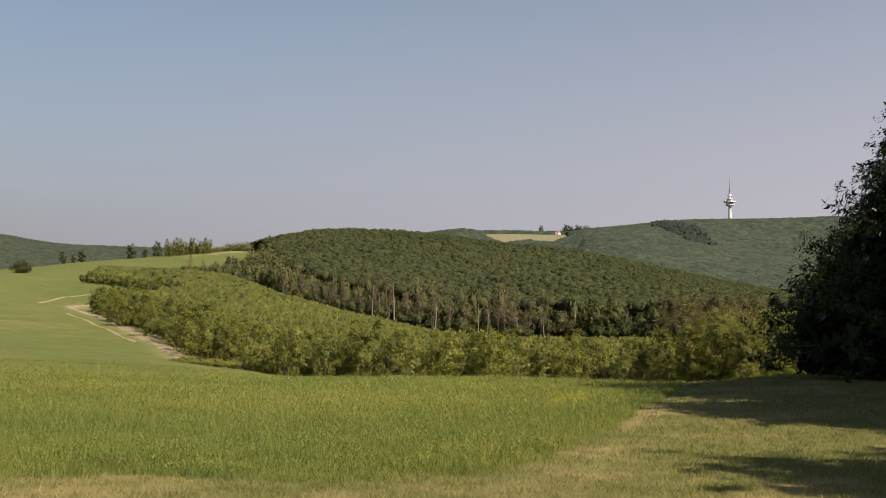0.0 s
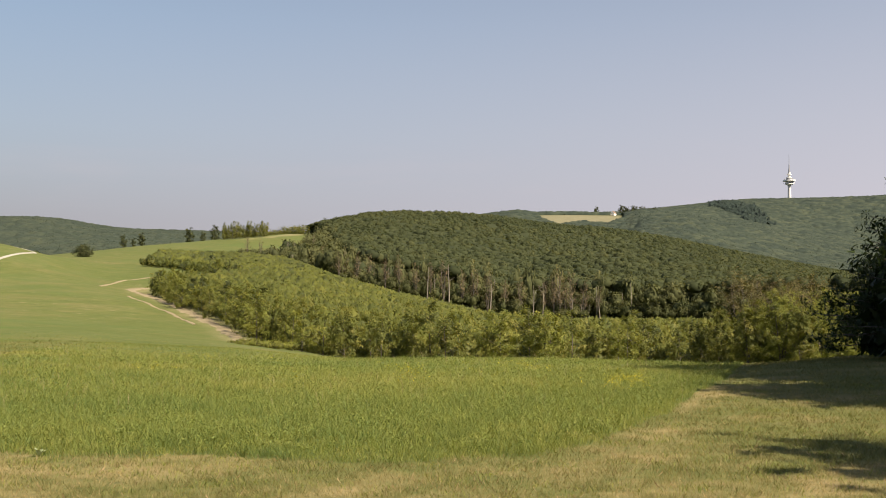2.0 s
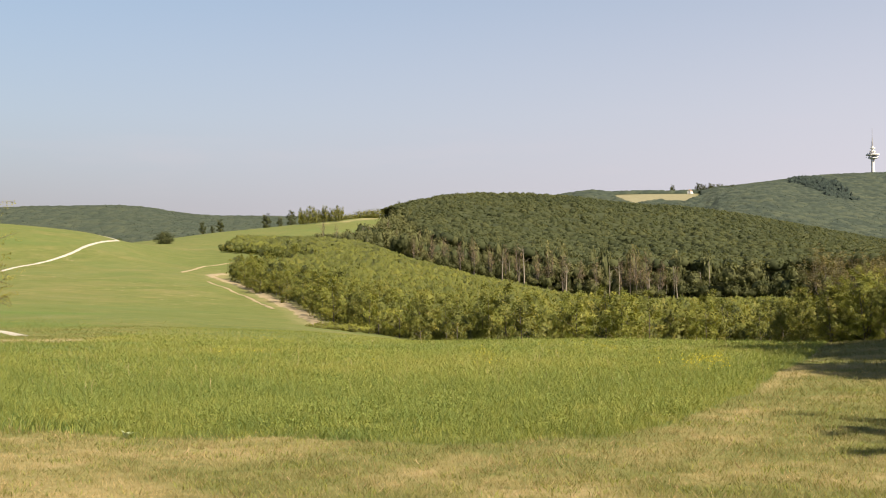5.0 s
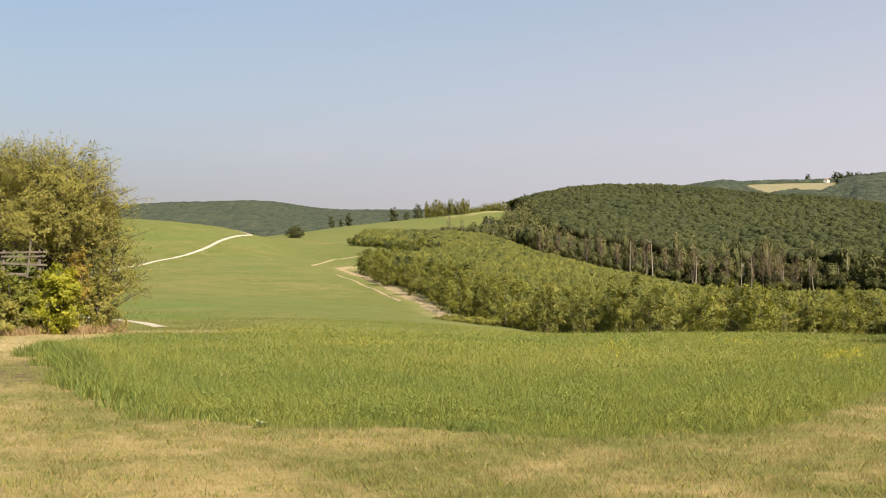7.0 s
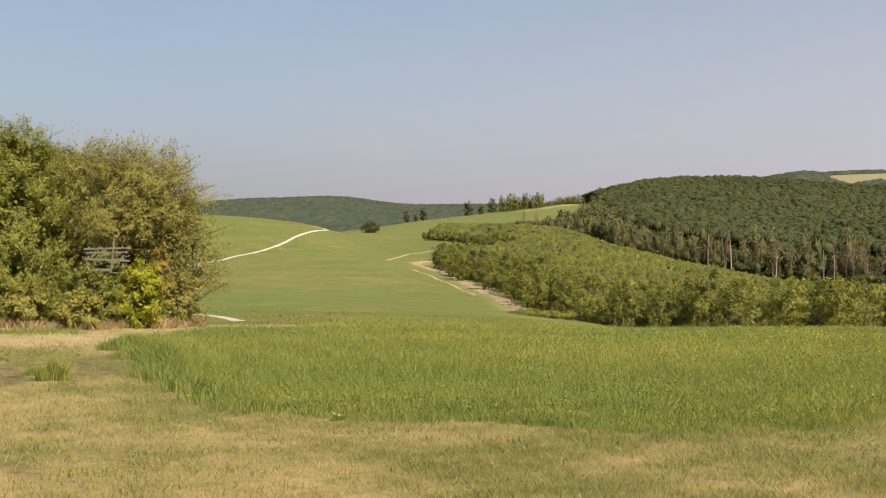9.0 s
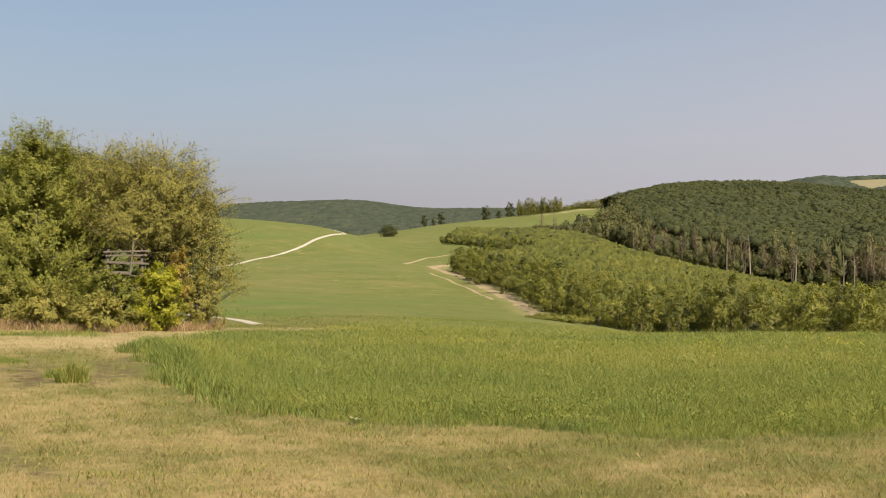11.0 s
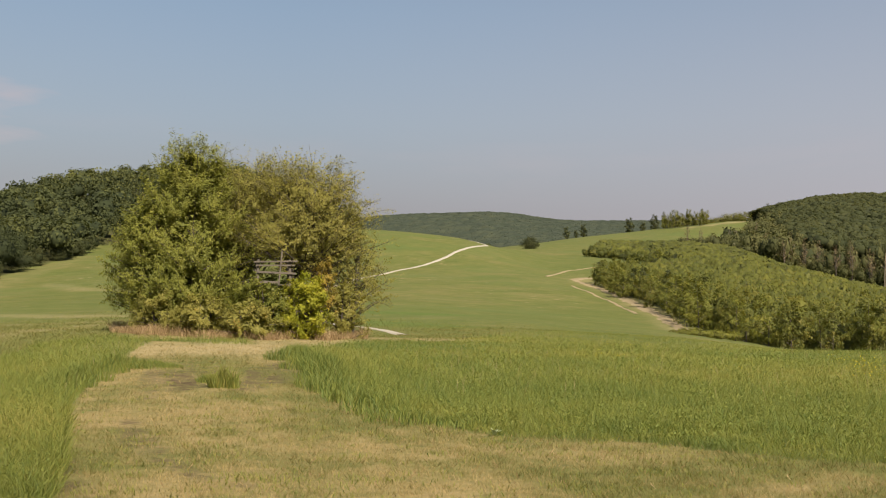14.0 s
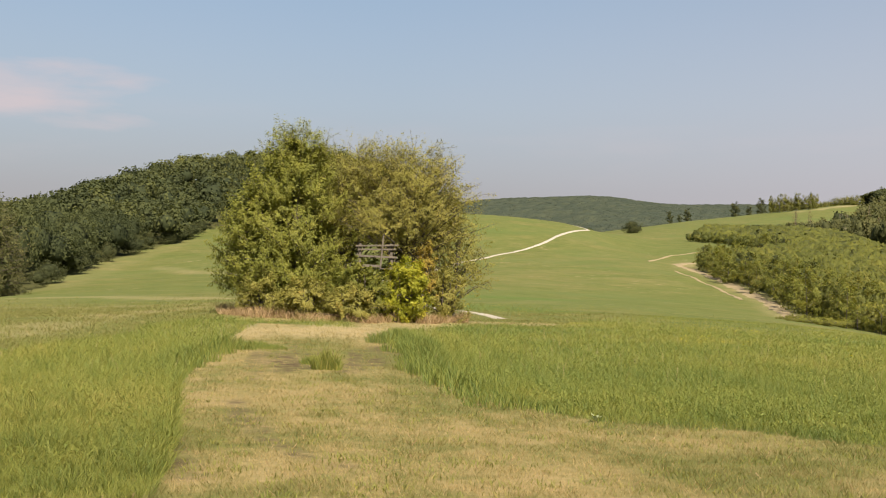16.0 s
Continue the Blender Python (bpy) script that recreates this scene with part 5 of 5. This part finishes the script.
def hunting_stand(az, r):
    """A raised wooden platform with rails on four posts, and a ladder."""
    top = new("hunting_stand")
    floor_z, w, d = 1.98, 1.15, 1.0

    def beam(name, size, m):
        bm = bmesh.new()
        box(bm, size, m)
        part(name, bm_mesh(name, bm, M_PLANK), top)

    for sx in (-1, 1):
        for sy in (-1, 1):
            tilt = pose(sx * w * 0.53, sy * d * 0.53, 1.42, sy * 2.0, -sx * 2.0)
            beam("post", (0.09, 0.09, 2.95), tilt)
    for k in range(6):
        beam("floor_board", (w + 0.1, 0.14, 0.035), pose(0, -d / 2 + 0.07 + k * 0.152, floor_z))
    for sx in (-1, 1):
        beam("joist", (0.08, d + 0.3, 0.10), pose(sx * w * 0.45, 0, floor_z - 0.07))
    for z, length, thick, tip, side in ((0.10, 0.9, 0.09, 1.2, -0.28), (0.44, w + 0.36, 0.075, 2.4, 0.02), (0.70, w + 0.26, 0.06, -0.6, 0.04), (0.84, w + 0.42, 0.06, -1.4, 0.05)):
        beam("rail", (length, 0.03, thick), pose(side, -d / 2 - 0.10, floor_z + z, 0, tip))
    beam("rail_post", (0.06, 0.05, 1.3), pose(0.22, -d / 2 - 0.15, floor_z + 0.62, 2.0, 5.0))
    for z in (0.27, 0.54, 0.82):
        beam("rail", (0.03, d + 0.2, 0.07), pose(-w / 2 - 0.10, 0, floor_z + z, 1.5 * z))
        beam("rail", (0.03, d + 0.2, 0.07), pose(w / 2 + 0.10, 0, floor_z + z, -2 * z))
    beam("bench", (w, 0.28, 0.04), pose(0, d * 0.28, floor_z + 0.45))
    beam("brace", (1.35, 0.05, 0.07), pose(0, -d / 2 - 0.02, 0.9, 0, 42))
    for sx in (-0.22, 0.22):
        beam("ladder_rail", (0.06, 0.06, 2.0), pose(0.2 + sx, d / 2 + 0.45, 0.85, 22))
    for k in range(6):
        beam("rung", (0.5, 0.05, 0.05), pose(0.2, d / 2 + 0.88 - k * 0.15, 0.2 + k * 0.28))
    place(top, az, r, radians(38), 1.0, 0.05)
    return tagged(top, "weathered grey wooden hunting stand among the trees", "hunting stand")


hunting_stand(-35.2, 39.6)

# ---- radio tower on the far ridge ----
def radio_tower(az, r):
    top = new("radio_tower")

    def turned(name, profile, mat, m=Matrix(), label="", sides=20):
        bm = bmesh.new()
        ring_body(bm, profile, sides, m)
        return part(name, bm_mesh(name, bm, mat), top, label)

    turned("shaft", [(6.0, -12), (4.4, 0), (3.6, 30), (3.3, 60), (3.2, 74)], M_CONCRETE, label="tapered pale concrete shaft")
    turned("platform", [(4.5, 44), (8.5, 46.0), (10.0, 46.4), (10.0, 48.0), (9.4, 48.0), (9.4, 47.0), (4.5, 47.0)], M_WHITE)
    turned("platform", [(5, 51), (13.4, 53.4), (14.4, 53.8), (14.4, 56.0), (13.8, 56.0), (13.8, 54.6), (5, 54.6)], M_WHITE)
    turned("cabin", [(6.0, 47.1), (9.0, 47.4), (9.0, 50.8), (6.0, 51.0)], M_AERIAL)
    turned("cabin", [(5.5, 54.7), (7.6, 54.9), (7.6, 60), (5.5, 60.4)], M_AERIAL)
    turned("platform", [(4, 60.5), (5.8, 61.2), (6.4, 61.6), (6.4, 63.0), (4, 63.0)], M_WHITE)
    turned("platform", [(3.4, 68), (5.6, 68.6), (5.6, 70.0), (3.4, 70.2)], M_WHITE)
    turned("mast", [(1.9, 74), (1.7, 84), (1.2, 84.1), (1.0, 92)], M_AERIAL)
    turned("antenna", [(0.5, 92), (0.4, 104), (0.25, 116)], M_AERIAL)
    for k in range(10):
        a = k * 36
        turned("dish", [(0.3, 0), (1.2, 0.4), (1.5, 0.9), (1.35, 0.9), (0.2, 0.3)], M_WHITE, pose(0, 0, 0, 0, 0, a) @ pose(12.5, 0, (49.2, 57.2)[k % 2], 0, 90, 0), sides=10)
    place(top, az, r, 0.4, 1.06, 0)
    return tagged(top, "white concrete radio tower with round platforms and aerials", "radio tower")


radio_tower(15.08, 2740)


def farmhouse(az, r, size=1.0):
    top = new("farmhouse")
    w, d, h, roof = 16.0, 9.0, 6.0, 5.0
    bm = bmesh.new()
    pts = [(-d / 2, 0), (d / 2, 0), (d / 2, h), (0, h + roof), (-d / 2, h)]
    a = [bm.verts.new((-w / 2, y, z)) for y, z in pts]
    b = [bm.verts.new((w / 2, y, z)) for y, z in pts]
    bm.faces.new(a[::-1])
    bm.faces.new(b)
    for k in range(5):
        bm.faces.new((a[k], a[(k + 1) % 5], b[(k + 1) % 5], b[k]))
    bmesh.ops.recalc_face_normals(bm, faces=bm.faces)
    part("wall", bm_mesh("wall", bm, M_WHITE), top)
    for s in (-1, 1):
        bm = bmesh.new()
        slope = math.degrees(math.atan2(roof, d / 2))
        box(bm, (w + 1.2, math.hypot(roof, d / 2) + 0.7, 0.25), pose(0, s * d / 4 + s * 0.1, h + roof / 2 + 0.1, -s * slope))
        roof_side = part("roof", bm_mesh("roof", bm, M_TILE), top, "brown tiled roof slope")
    bm = bmesh.new()
    box(bm, (0.9, 0.9, 2.4), pose(3, 0.4, h + roof + 0.6))
    part("chimney", bm_mesh("chimney", bm, M_TILE), roof_side)
    for fl in (1.6, 4.4):
        for k in range(4):
            bm = bmesh.new()
            box(bm, (1.2, 0.12, 1.5), pose(-5.5 + k * 3.6, -d / 2 - 0.02, fl))
            pane = part("window", bm_mesh("window", bm, M_GLASS), top, "dark window")
            bm = bmesh.new()
            box(bm, (1.5, 0.3, 0.12), pose(-5.5 + k * 3.6, -d / 2 - 0.1, fl - 0.82))
            part("sill", bm_mesh("sill", bm, M_CONCRETE), pane)
        for k in range(2):
            bm = bmesh.new()
            box(bm, (0.12, 1.2, 1.5), pose(-w / 2 - 0.02, -2 + k * 4, fl))
            part("window", bm_mesh("window", bm, M_GLASS), top)
    place(top, az, r, radians(60), size, 0.3)
    return tagged(top, "white farmhouse with a brown pitched roof beside the pale field", "house")


farmhouse(6.15, 2120, 0.75)


# ---- grass ----
def blades(x, y, tall, width, lean, rng, tip_lean=1.0):
    """Bent grass blades: two corners at the foot, two halfway, one tip."""
    n = len(x)
    z = height(x, y) - 0.02
    a = rng.random(n) * 2 * np.pi
    b = rng.random(n) * 2 * np.pi
    ux, uy = np.cos(a) * width / 2, np.sin(a) * width / 2
    lx, ly = np.cos(b) * lean * tall, np.sin(b) * lean * tall
    V = np.empty((n, 5, 3))
    V[:, 0], V[:, 1] = np.stack([x - ux, y - uy, z], 1), np.stack([x + ux, y + uy, z], 1)
    mx, my, mz = x + lx * 0.35, y + ly * 0.35, z + tall * 0.6
    V[:, 2], V[:, 3] = np.stack([mx - ux * 0.8, my - uy * 0.8, mz], 1), np.stack([mx + ux * 0.8, my + uy * 0.8, mz], 1)
    V[:, 4] = np.stack([x + lx * tip_lean, y + ly * tip_lean, z + tall * (1 - 0.25 * lean)], 1)
    base = (np.arange(n) * 5)[:, None]
    F = np.concatenate([base + [[0, 1, 3]], base + [[0, 3, 2]], base + [[2, 3, 4]]], 1).reshape(-1, 3)
    return V.reshape(-1, 3), F


def stubs(x, y, tall, width, lean, rng):
    """Short stiff blades, one triangle each."""
    n = len(x)
    z = height(x, y) - 0.01
    a, b = rng.random(n) * 2 * np.pi, rng.random(n) * 2 * np.pi
    ux, uy = np.cos(a) * width / 2, np.sin(a) * width / 2
    V = np.stack([np.stack([x - ux, y - uy, z], 1), np.stack([x + ux, y + uy, z], 1), np.stack([x + np.cos(b) * lean * tall, y + np.sin(b) * lean * tall, z + tall], 1)], 1)
    return V.reshape(-1, 3), np.arange(3 * n).reshape(-1, 3)


def sow(count, az, r, rng, power=0.5):
    """Places between two directions and two distances; the lower the power, the denser near the camera's spot."""
    a = az[0] + (az[1] - az[0]) * rng.random(count)
    d = (r[0] ** power + (r[1] ** power - r[0] ** power) * rng.random(count)) ** (1 / power)
    return polar(a, d)


grng = np.random.default_rng(31)
x, y = sow(560000, (-58, 14), (7.5, 62), grng, -0.2)
k = standing(x, y) > 0.5
x, y = x[k], y[k]
r, az = np.hypot(x, y), np.degrees(np.arctan2(x, y))
lush = patchy(x, y, 0.22, 4)
tuft = 0.6 * patchy(x, y, 3.1, 2) + 0.6 * patchy(x, y, 7.3, 5) + 0.5 * patchy(x, y, 16.0, 1)
fringe = np.clip(0.6 + 0.3 * (r - curve_r(az, TALL_NEAR)), 0.6, 1)
tall = fringe * (0.21 + 0.10 * soft(-29 - az, 5) + 0.04 * patchy(x, y, 0.5, 1) + 0.03 * lush + 0.08 * tuft) * (0.5 + 0.7 * grng.random(len(x))) * np.clip(1.2 - r / 60, 0.6, 1)
wide, lean = np.clip(r * 0.00038, 0.0042, 0.016), 0.4 + 1.0 * grng.random(len(x))
close = r < 15
V, F = blades(x[close], y[close], tall[close], wide[close], lean[close], grng)
V2, F2 = stubs(x[~close], y[~close], tall[~close] * 0.9, 1.25 * wide[~close], 0.8 * lean[~close], grng)
V, F = np.concatenate([V, V2]), np.concatenate([F, F2 + len(V)])
# greener at the far left; toned down rightwards to paint in side-on sunlight
tone = np.clip(0.47 - 0.08 * soft(-38 - az, 12) - 0.06 * soft(az + 5, 20) - 0.20 * lush + 0.17 * patchy(x, y, 0.45, 7) - 0.28 * tuft + 0.18 * grng.normal(size=len(x)), 0, 1)
tagged(new("tall_grass", tri_mesh("tall_grass", V, F, M_GRASS, np.concatenate([np.repeat(tone[close], 5), np.repeat(tone[~close], 3)]))), "lush green standing meadow grass", "grass", kind="stuff")

x, y = sow(560000, (-57, 25), (6.8, 55), grng, -0.2)
k = (standing(x, y) < 0.5) & (soil_mask(x, y) < 0.04 + 0.75 * grng.random(len(x)) ** 1.5)
x, y = x[k], y[k]
r = np.hypot(x, y)
straw = straw_share(x, y)
straw = np.where((np.degrees(np.arctan2(x, y)) < -43) & (r > 24), straw * 0.2, straw)
straw = np.maximum(straw, np.clip(1.2 * dry_mask(np.degrees(np.arctan2(x, y)), r, x, y), 0, 1))
V, F = stubs(x, y, (0.025 + 0.05 * grng.random(len(x)) ** 1.5) * (1.15 - 0.4 * straw) * (1 + 0.4 * patchy(x, y, 6.0, 3)), np.clip(r * 0.0006, 0.0045, 0.025), 0.4 + 1.0 * grng.random(len(x)), grng)
tone = np.clip(0.05 + 0.70 * straw + 0.15 * patchy(x, y, 9.0, 6) + 0.27 * grng.normal(size=len(x)), 0, 1)
tagged(new("mown_grass", tri_mesh("mown_grass", V, F, M_STUBBLE, np.repeat(tone, 3))), "short mown grass with straw and green regrowth", "grass", kind="stuff")

# shorter grass of the meadow beyond
x, y = sow(150000, (-58, -9), (26, 78), grng, 0.4)
k = grng.random(len(x)) < np.clip((78 - np.hypot(x, y)) / 35, 0, 1)
x, y = x[k], y[k]
r, az = np.hypot(x, y), np.degrees(np.arctan2(x, y))
k = (standing(x, y) < 0.5) & ~in_wood(x, y) & ~in_plantation(x, y) & ((r > 42) | (az > -31) & (r > 36) | (az < -43)) & ~((az > -12.5) & (r > 80))
k &= dry_mask(az, r, x, y) < 0.15 + 0.4 * grng.random(len(x))
k &= (line_mask(az, r, DRY_EDGE, 2.0) < 0.3) & (line_mask(az, r, TRACK_A, 1.2) < 0.3) & (line_mask(az, r, TRACK_B, 1.2) < 0.3) & (line_mask(az, r, [(-37, 66), (-33, 60), (-31.4, 57), (-29.5, 52), (-28.3, 47.5)], 1.0) < 0.3)
x, y, r = x[k], y[k], r[k]
V, F = stubs(x, y, (0.04 + 0.05 * grng.random(len(x))) * (1 + r / 400), np.clip(r * 0.0005, 0.02, 0.14), 0.5 + 1.2 * grng.random(len(x)), grng)
tone = np.clip(0.52 + 0.2 * patchy(x, y, 0.10, 2) + 0.12 * patchy(x, y, 0.35, 5) + 0.2 * grng.normal(size=len(x)), 0, 1)
tagged(new("meadow_grass", tri_mesh("meadow_grass", V, F, M_MEADOW, np.repeat(tone, 3))), "short green meadow grass on the rolling slope", "grass", kind="stuff")

# dry grass round the foot of the tree clump
a = -43.4 + 13.2 * grng.random(14000)
d = 36.9 + 0.5 * np.sin(a * 2) + 0.12 * (a + 37) ** 2 * 0.6 + 3.4 * grng.random(14000) ** 1.2
x, y = polar(a, d)
k = patchy(x, y, 1.1, 6) + 1.0 * grng.random(len(x)) > 0.15
x, y = x[k], y[k]
V, F = blades(x, y, (0.40 + 0.12 * patchy(x, y, 0.9, 2)) * (0.3 + 0.9 * grng.random(len(x))), np.full(len(x), 0.015), 0.3 + 0.8 * grng.random(len(x)), grng)
tagged(new("dry_grass", tri_mesh("dry_grass", V, F, M_DRYGRASS, np.repeat(np.clip(0.5 + 0.2 * grng.normal(size=len(x)), 0, 1), 5))), "reddish dry grass round the tree clump", "grass", kind="stuff")


def grass_tuft(name, az, r, wide, tall, count, mat, label, seed, deep=0.6, tone=0.5):
    """A tuft of standing blades."""
    rng = np.random.default_rng(seed)
    p = on_land(az, r)
    a, d = rng.random(count) * 2 * np.pi, np.sqrt(rng.random(count))
    x, y = p.x + np.cos(a) * d * wide / 2, p.y + np.sin(a) * d * wide * deep / 2
    V, F = blades(x, y, tall * (1 - 0.5 * d ** 2) * (0.6 + 0.6 * rng.random(count)), np.full(count, 0.012), 0.3 + 0.5 * rng.random(count), rng)
    ob = new(name, tri_mesh(name, V - np.array(p), F, mat, np.repeat(np.clip(tone + 0.2 * rng.normal(size=count), 0, 1), 5)))
    ob.location = p
    return tagged(ob, label, "grass tuft", "grass tufts")


grass_tuft("grass_tuft", -37.7, 18.9, 0.62, 0.50, 420, M_GRASS, "green grass tuft still standing on the mown strip", 61, 0.6, 0.48)
for k, (az, r, w, h) in enumerate(((-38.4, 20.0, 0.5, 0.25), (-45.4, 19.5, 1.0, 0.42), (-44.8, 20.6, 1.2, 0.46), (-43.9, 22.3, 1.2, 0.46), (-43.0, 24.6, 1.0, 0.42), (-42.2, 23.4, 0.7, 0.22), (-41.6, 24.6, 0.8, 0.22), (-40.6, 23.8, 0.7, 0.18))):
    grass_tuft("grass_tuft", az, r, w * 1.15, h * 0.88, 480, M_GRASS, "dark green grass tuft at the edge of the mown strip", 70 + k, 0.7, 0.27)
rim = np.array([polar(a, d) for a, d in ((-34.0, 30), (-33.7, 27), (-33.1, 23.5), (-32.2, 19.7), (-31.0, 17.0), (-29.4, 15.0), (-26.8, 13.8), (-23.6, 12.9))])
run = np.append(0, np.cumsum(np.hypot(*np.diff(rim, axis=0).T)))
for k, t in enumerate(np.arange(0.2, run[-1], 0.55)):
    px, py = np.interp(t, run, rim[:, 0]) + 0.18 * grng.normal(), np.interp(t, run, rim[:, 1]) + 0.18 * grng.normal()
    grass_tuft("grass_tuft", math.degrees(math.atan2(px, py)), math.hypot(px, py), 0.75 + 0.3 * grng.random(), float(np.interp(t, [0, 12, run[-1]], [0.46, 0.36, 0.22])) * (0.75 + 0.4 * grng.random()), 260, M_GRASS, "dark green grass tuft along the rim of the standing grass", 90 + k, 0.8, 0.2)

# leafy weeds among the standing grass
x0, y0 = sow(5000, (-56, 13), (9, 46), grng, -0.1)
k = standing(x0, y0) > 0.5
x0, y0 = x0[k], y0[k]
per = 16
spot = np.repeat(np.stack([x0, y0, height(x0, y0) + 0.13], 1), per, 0)
at = spot + grng.normal(size=spot.shape) * [0.11, 0.11, 0.05]
far = np.repeat(np.hypot(x0, y0), per)
V, F = leaves(at, grng.normal(size=at.shape) * 0.7 + [0, 0, 0.8], (0.010 + 0.0005 * far) * (0.6 + 0.7 * grng.random(len(at))), 1.8, grng)
tagged(new("meadow_weeds", tri_mesh("meadow_weeds", V, F, M_WEED, np.repeat(np.repeat(0.15 + 0.6 * grng.random(len(x0)), per), 4))), "leafy green weeds among the standing grass", "weeds", kind="stuff")

# seed stalks and yellow flowers over the standing grass
x, y = sow(900, (-50, 12), (17, 50), grng, 1.2)
k = standing(x, y) > 0.5
x, y = x[k], y[k]
V, F = blades(x, y, 0.28 + 0.18 * grng.random(len(x)), np.full(len(x), 0.005), 0.2 + 0.3 * grng.random(len(x)), grng)
tagged(new("seed_stalks", tri_mesh("seed_stalks", V, F, M_DRYGRASS, np.repeat(0.6 + 0.4 * grng.random(len(x)), 5))), "pale dry seed stalks above the meadow grass", "grass", kind="stuff")
fx = [sow(24, (-12, 12), (20, 36), grng, 1.0), sow(30, (5.8, 8.0), (19.2, 22.5), grng, 1.0), sow(14, (-6, -4), (22, 27), grng, 1.0), sow(14, (-19, -15), (24, 36), grng, 1.0), sow(18, (0, 2.2), (26, 33), grng, 1.0)]
x, y = np.concatenate([q[0] for q in fx]), np.concatenate([q[1] for q in fx])
at = np.stack([x, y, height(x, y) + 0.26 + 0.12 * grng.random(len(x))], 1)
at = np.repeat(at, 9, 0) + grng.normal(size=(len(at) * 9, 3)) * [0.08, 0.08, 0.05]
V, F = leaves(at, grng.normal(size=at.shape) + [0, 0, 1], 0.013 + 0.011 * grng.random(len(at)), 1.0, grng)
tagged(new("yellow_flowers", tri_mesh("yellow_flowers", V, F, M_FLOWER, np.full(len(V), 0.5))), "small yellow flower heads in the meadow grass", "flowers", kind="stuff")

# straw left on the mown strip
x, y = sow(5000, (-54, 22), (7, 26), grng, -0.2)
k = (standing(x, y) < 0.5)
x, y = x[k], y[k]
a = grng.random(len(x)) * 2 * np.pi
half = 0.008 + 0.016 * grng.random(len(x)) ** 3
z = height(x, y) + 0.06
dx, dy = np.cos(a) * half, np.sin(a) * half
V = np.stack([np.stack([x - dx, y - dy, z - 0.03], 1), np.stack([x + dx, y + dy, z + 0.03 * grng.random(len(x))], 1), np.stack([x + dx * 0.9, y + dy * 0.9, z + 0.007], 1), np.stack([x - dx, y - dy, z - 0.023], 1)], 1).reshape(-1, 3)
base = (np.arange(len(x)) * 4)[:, None]
F = np.concatenate([base + [[0, 1, 2]], base + [[0, 2, 3]]], 1).reshape(-1, 3)
tagged(new("straw", tri_mesh("straw", V, F, M_DRYGRASS, np.repeat(0.2 + 0.8 * grng.random(len(x)), 4))), "loose pale straw lying on the mown grass", "straw", kind="stuff")


def broad_plant(az, r):
    """A plant with a few broad pale leaves."""
    top = new("broadleaf_plant")
    rng = np.random.default_rng(81)
    for k in range(7):
        a, tilt, ln = k * 0.9 + rng.random() * 0.4, 0.5 + 0.6 * rng.random(), 0.20 + 0.10 * rng.random()
        rows = [(0, 0.01), (0.3, 0.045), (0.6, 0.055), (0.85, 0.03), (1, 0.004)]
        V, F = [], []
        for t, w in rows:
            out, z = ln * t * math.cos(tilt) + 0.02 * t, ln * t * math.sin(tilt) * (1.5 - 0.6 * t)
            for s in (-1, 0, 1):
                V.append((math.cos(a) * out - math.sin(a) * w * s, math.sin(a) * out + math.cos(a) * w * s, z + abs(s) * w * 0.3))
        for i in range(4):
            for j in range(2):
                p = i * 3 + j
                F += [(p, p + 1, p + 4), (p, p + 4, p + 3)]
        part("leaf", smooth(tri_mesh("leaf", V, F, M_PALELEAF, np.full(len(V), 0.5))), top)
    place(top, az, r, 0.3, 0.38, -0.02)
    return tagged(top, "pale broad-leaved plant at the tall grass edge", "plant")


broad_plant(-23.4, 12.45)

# green regrowth clumps on the mown strip
x0, y0 = sow(1100, (-50, 24), (7.2, 26), grng, 0.2)
k = standing(x0, y0) < 0.5
x0, y0 = x0[k], y0[k]
x = np.repeat(x0, 26) + grng.normal(size=len(x0) * 26) * 0.09
y = np.repeat(y0, 26) + grng.normal(size=len(x0) * 26) * 0.09
V, F = blades(x, y, 0.04 + 0.06 * grng.random(len(x)), np.full(len(x), 0.007), 0.5 + 0.7 * grng.random(len(x)), grng)
tagged(new("regrowth", tri_mesh("regrowth", V, F, M_GRASS, np.repeat(np.clip(0.45 + 0.2 * grng.normal(size=len(x)), 0, 1), 5))), "small green clumps of grass growing on the mown strip", "grass", kind="stuff")
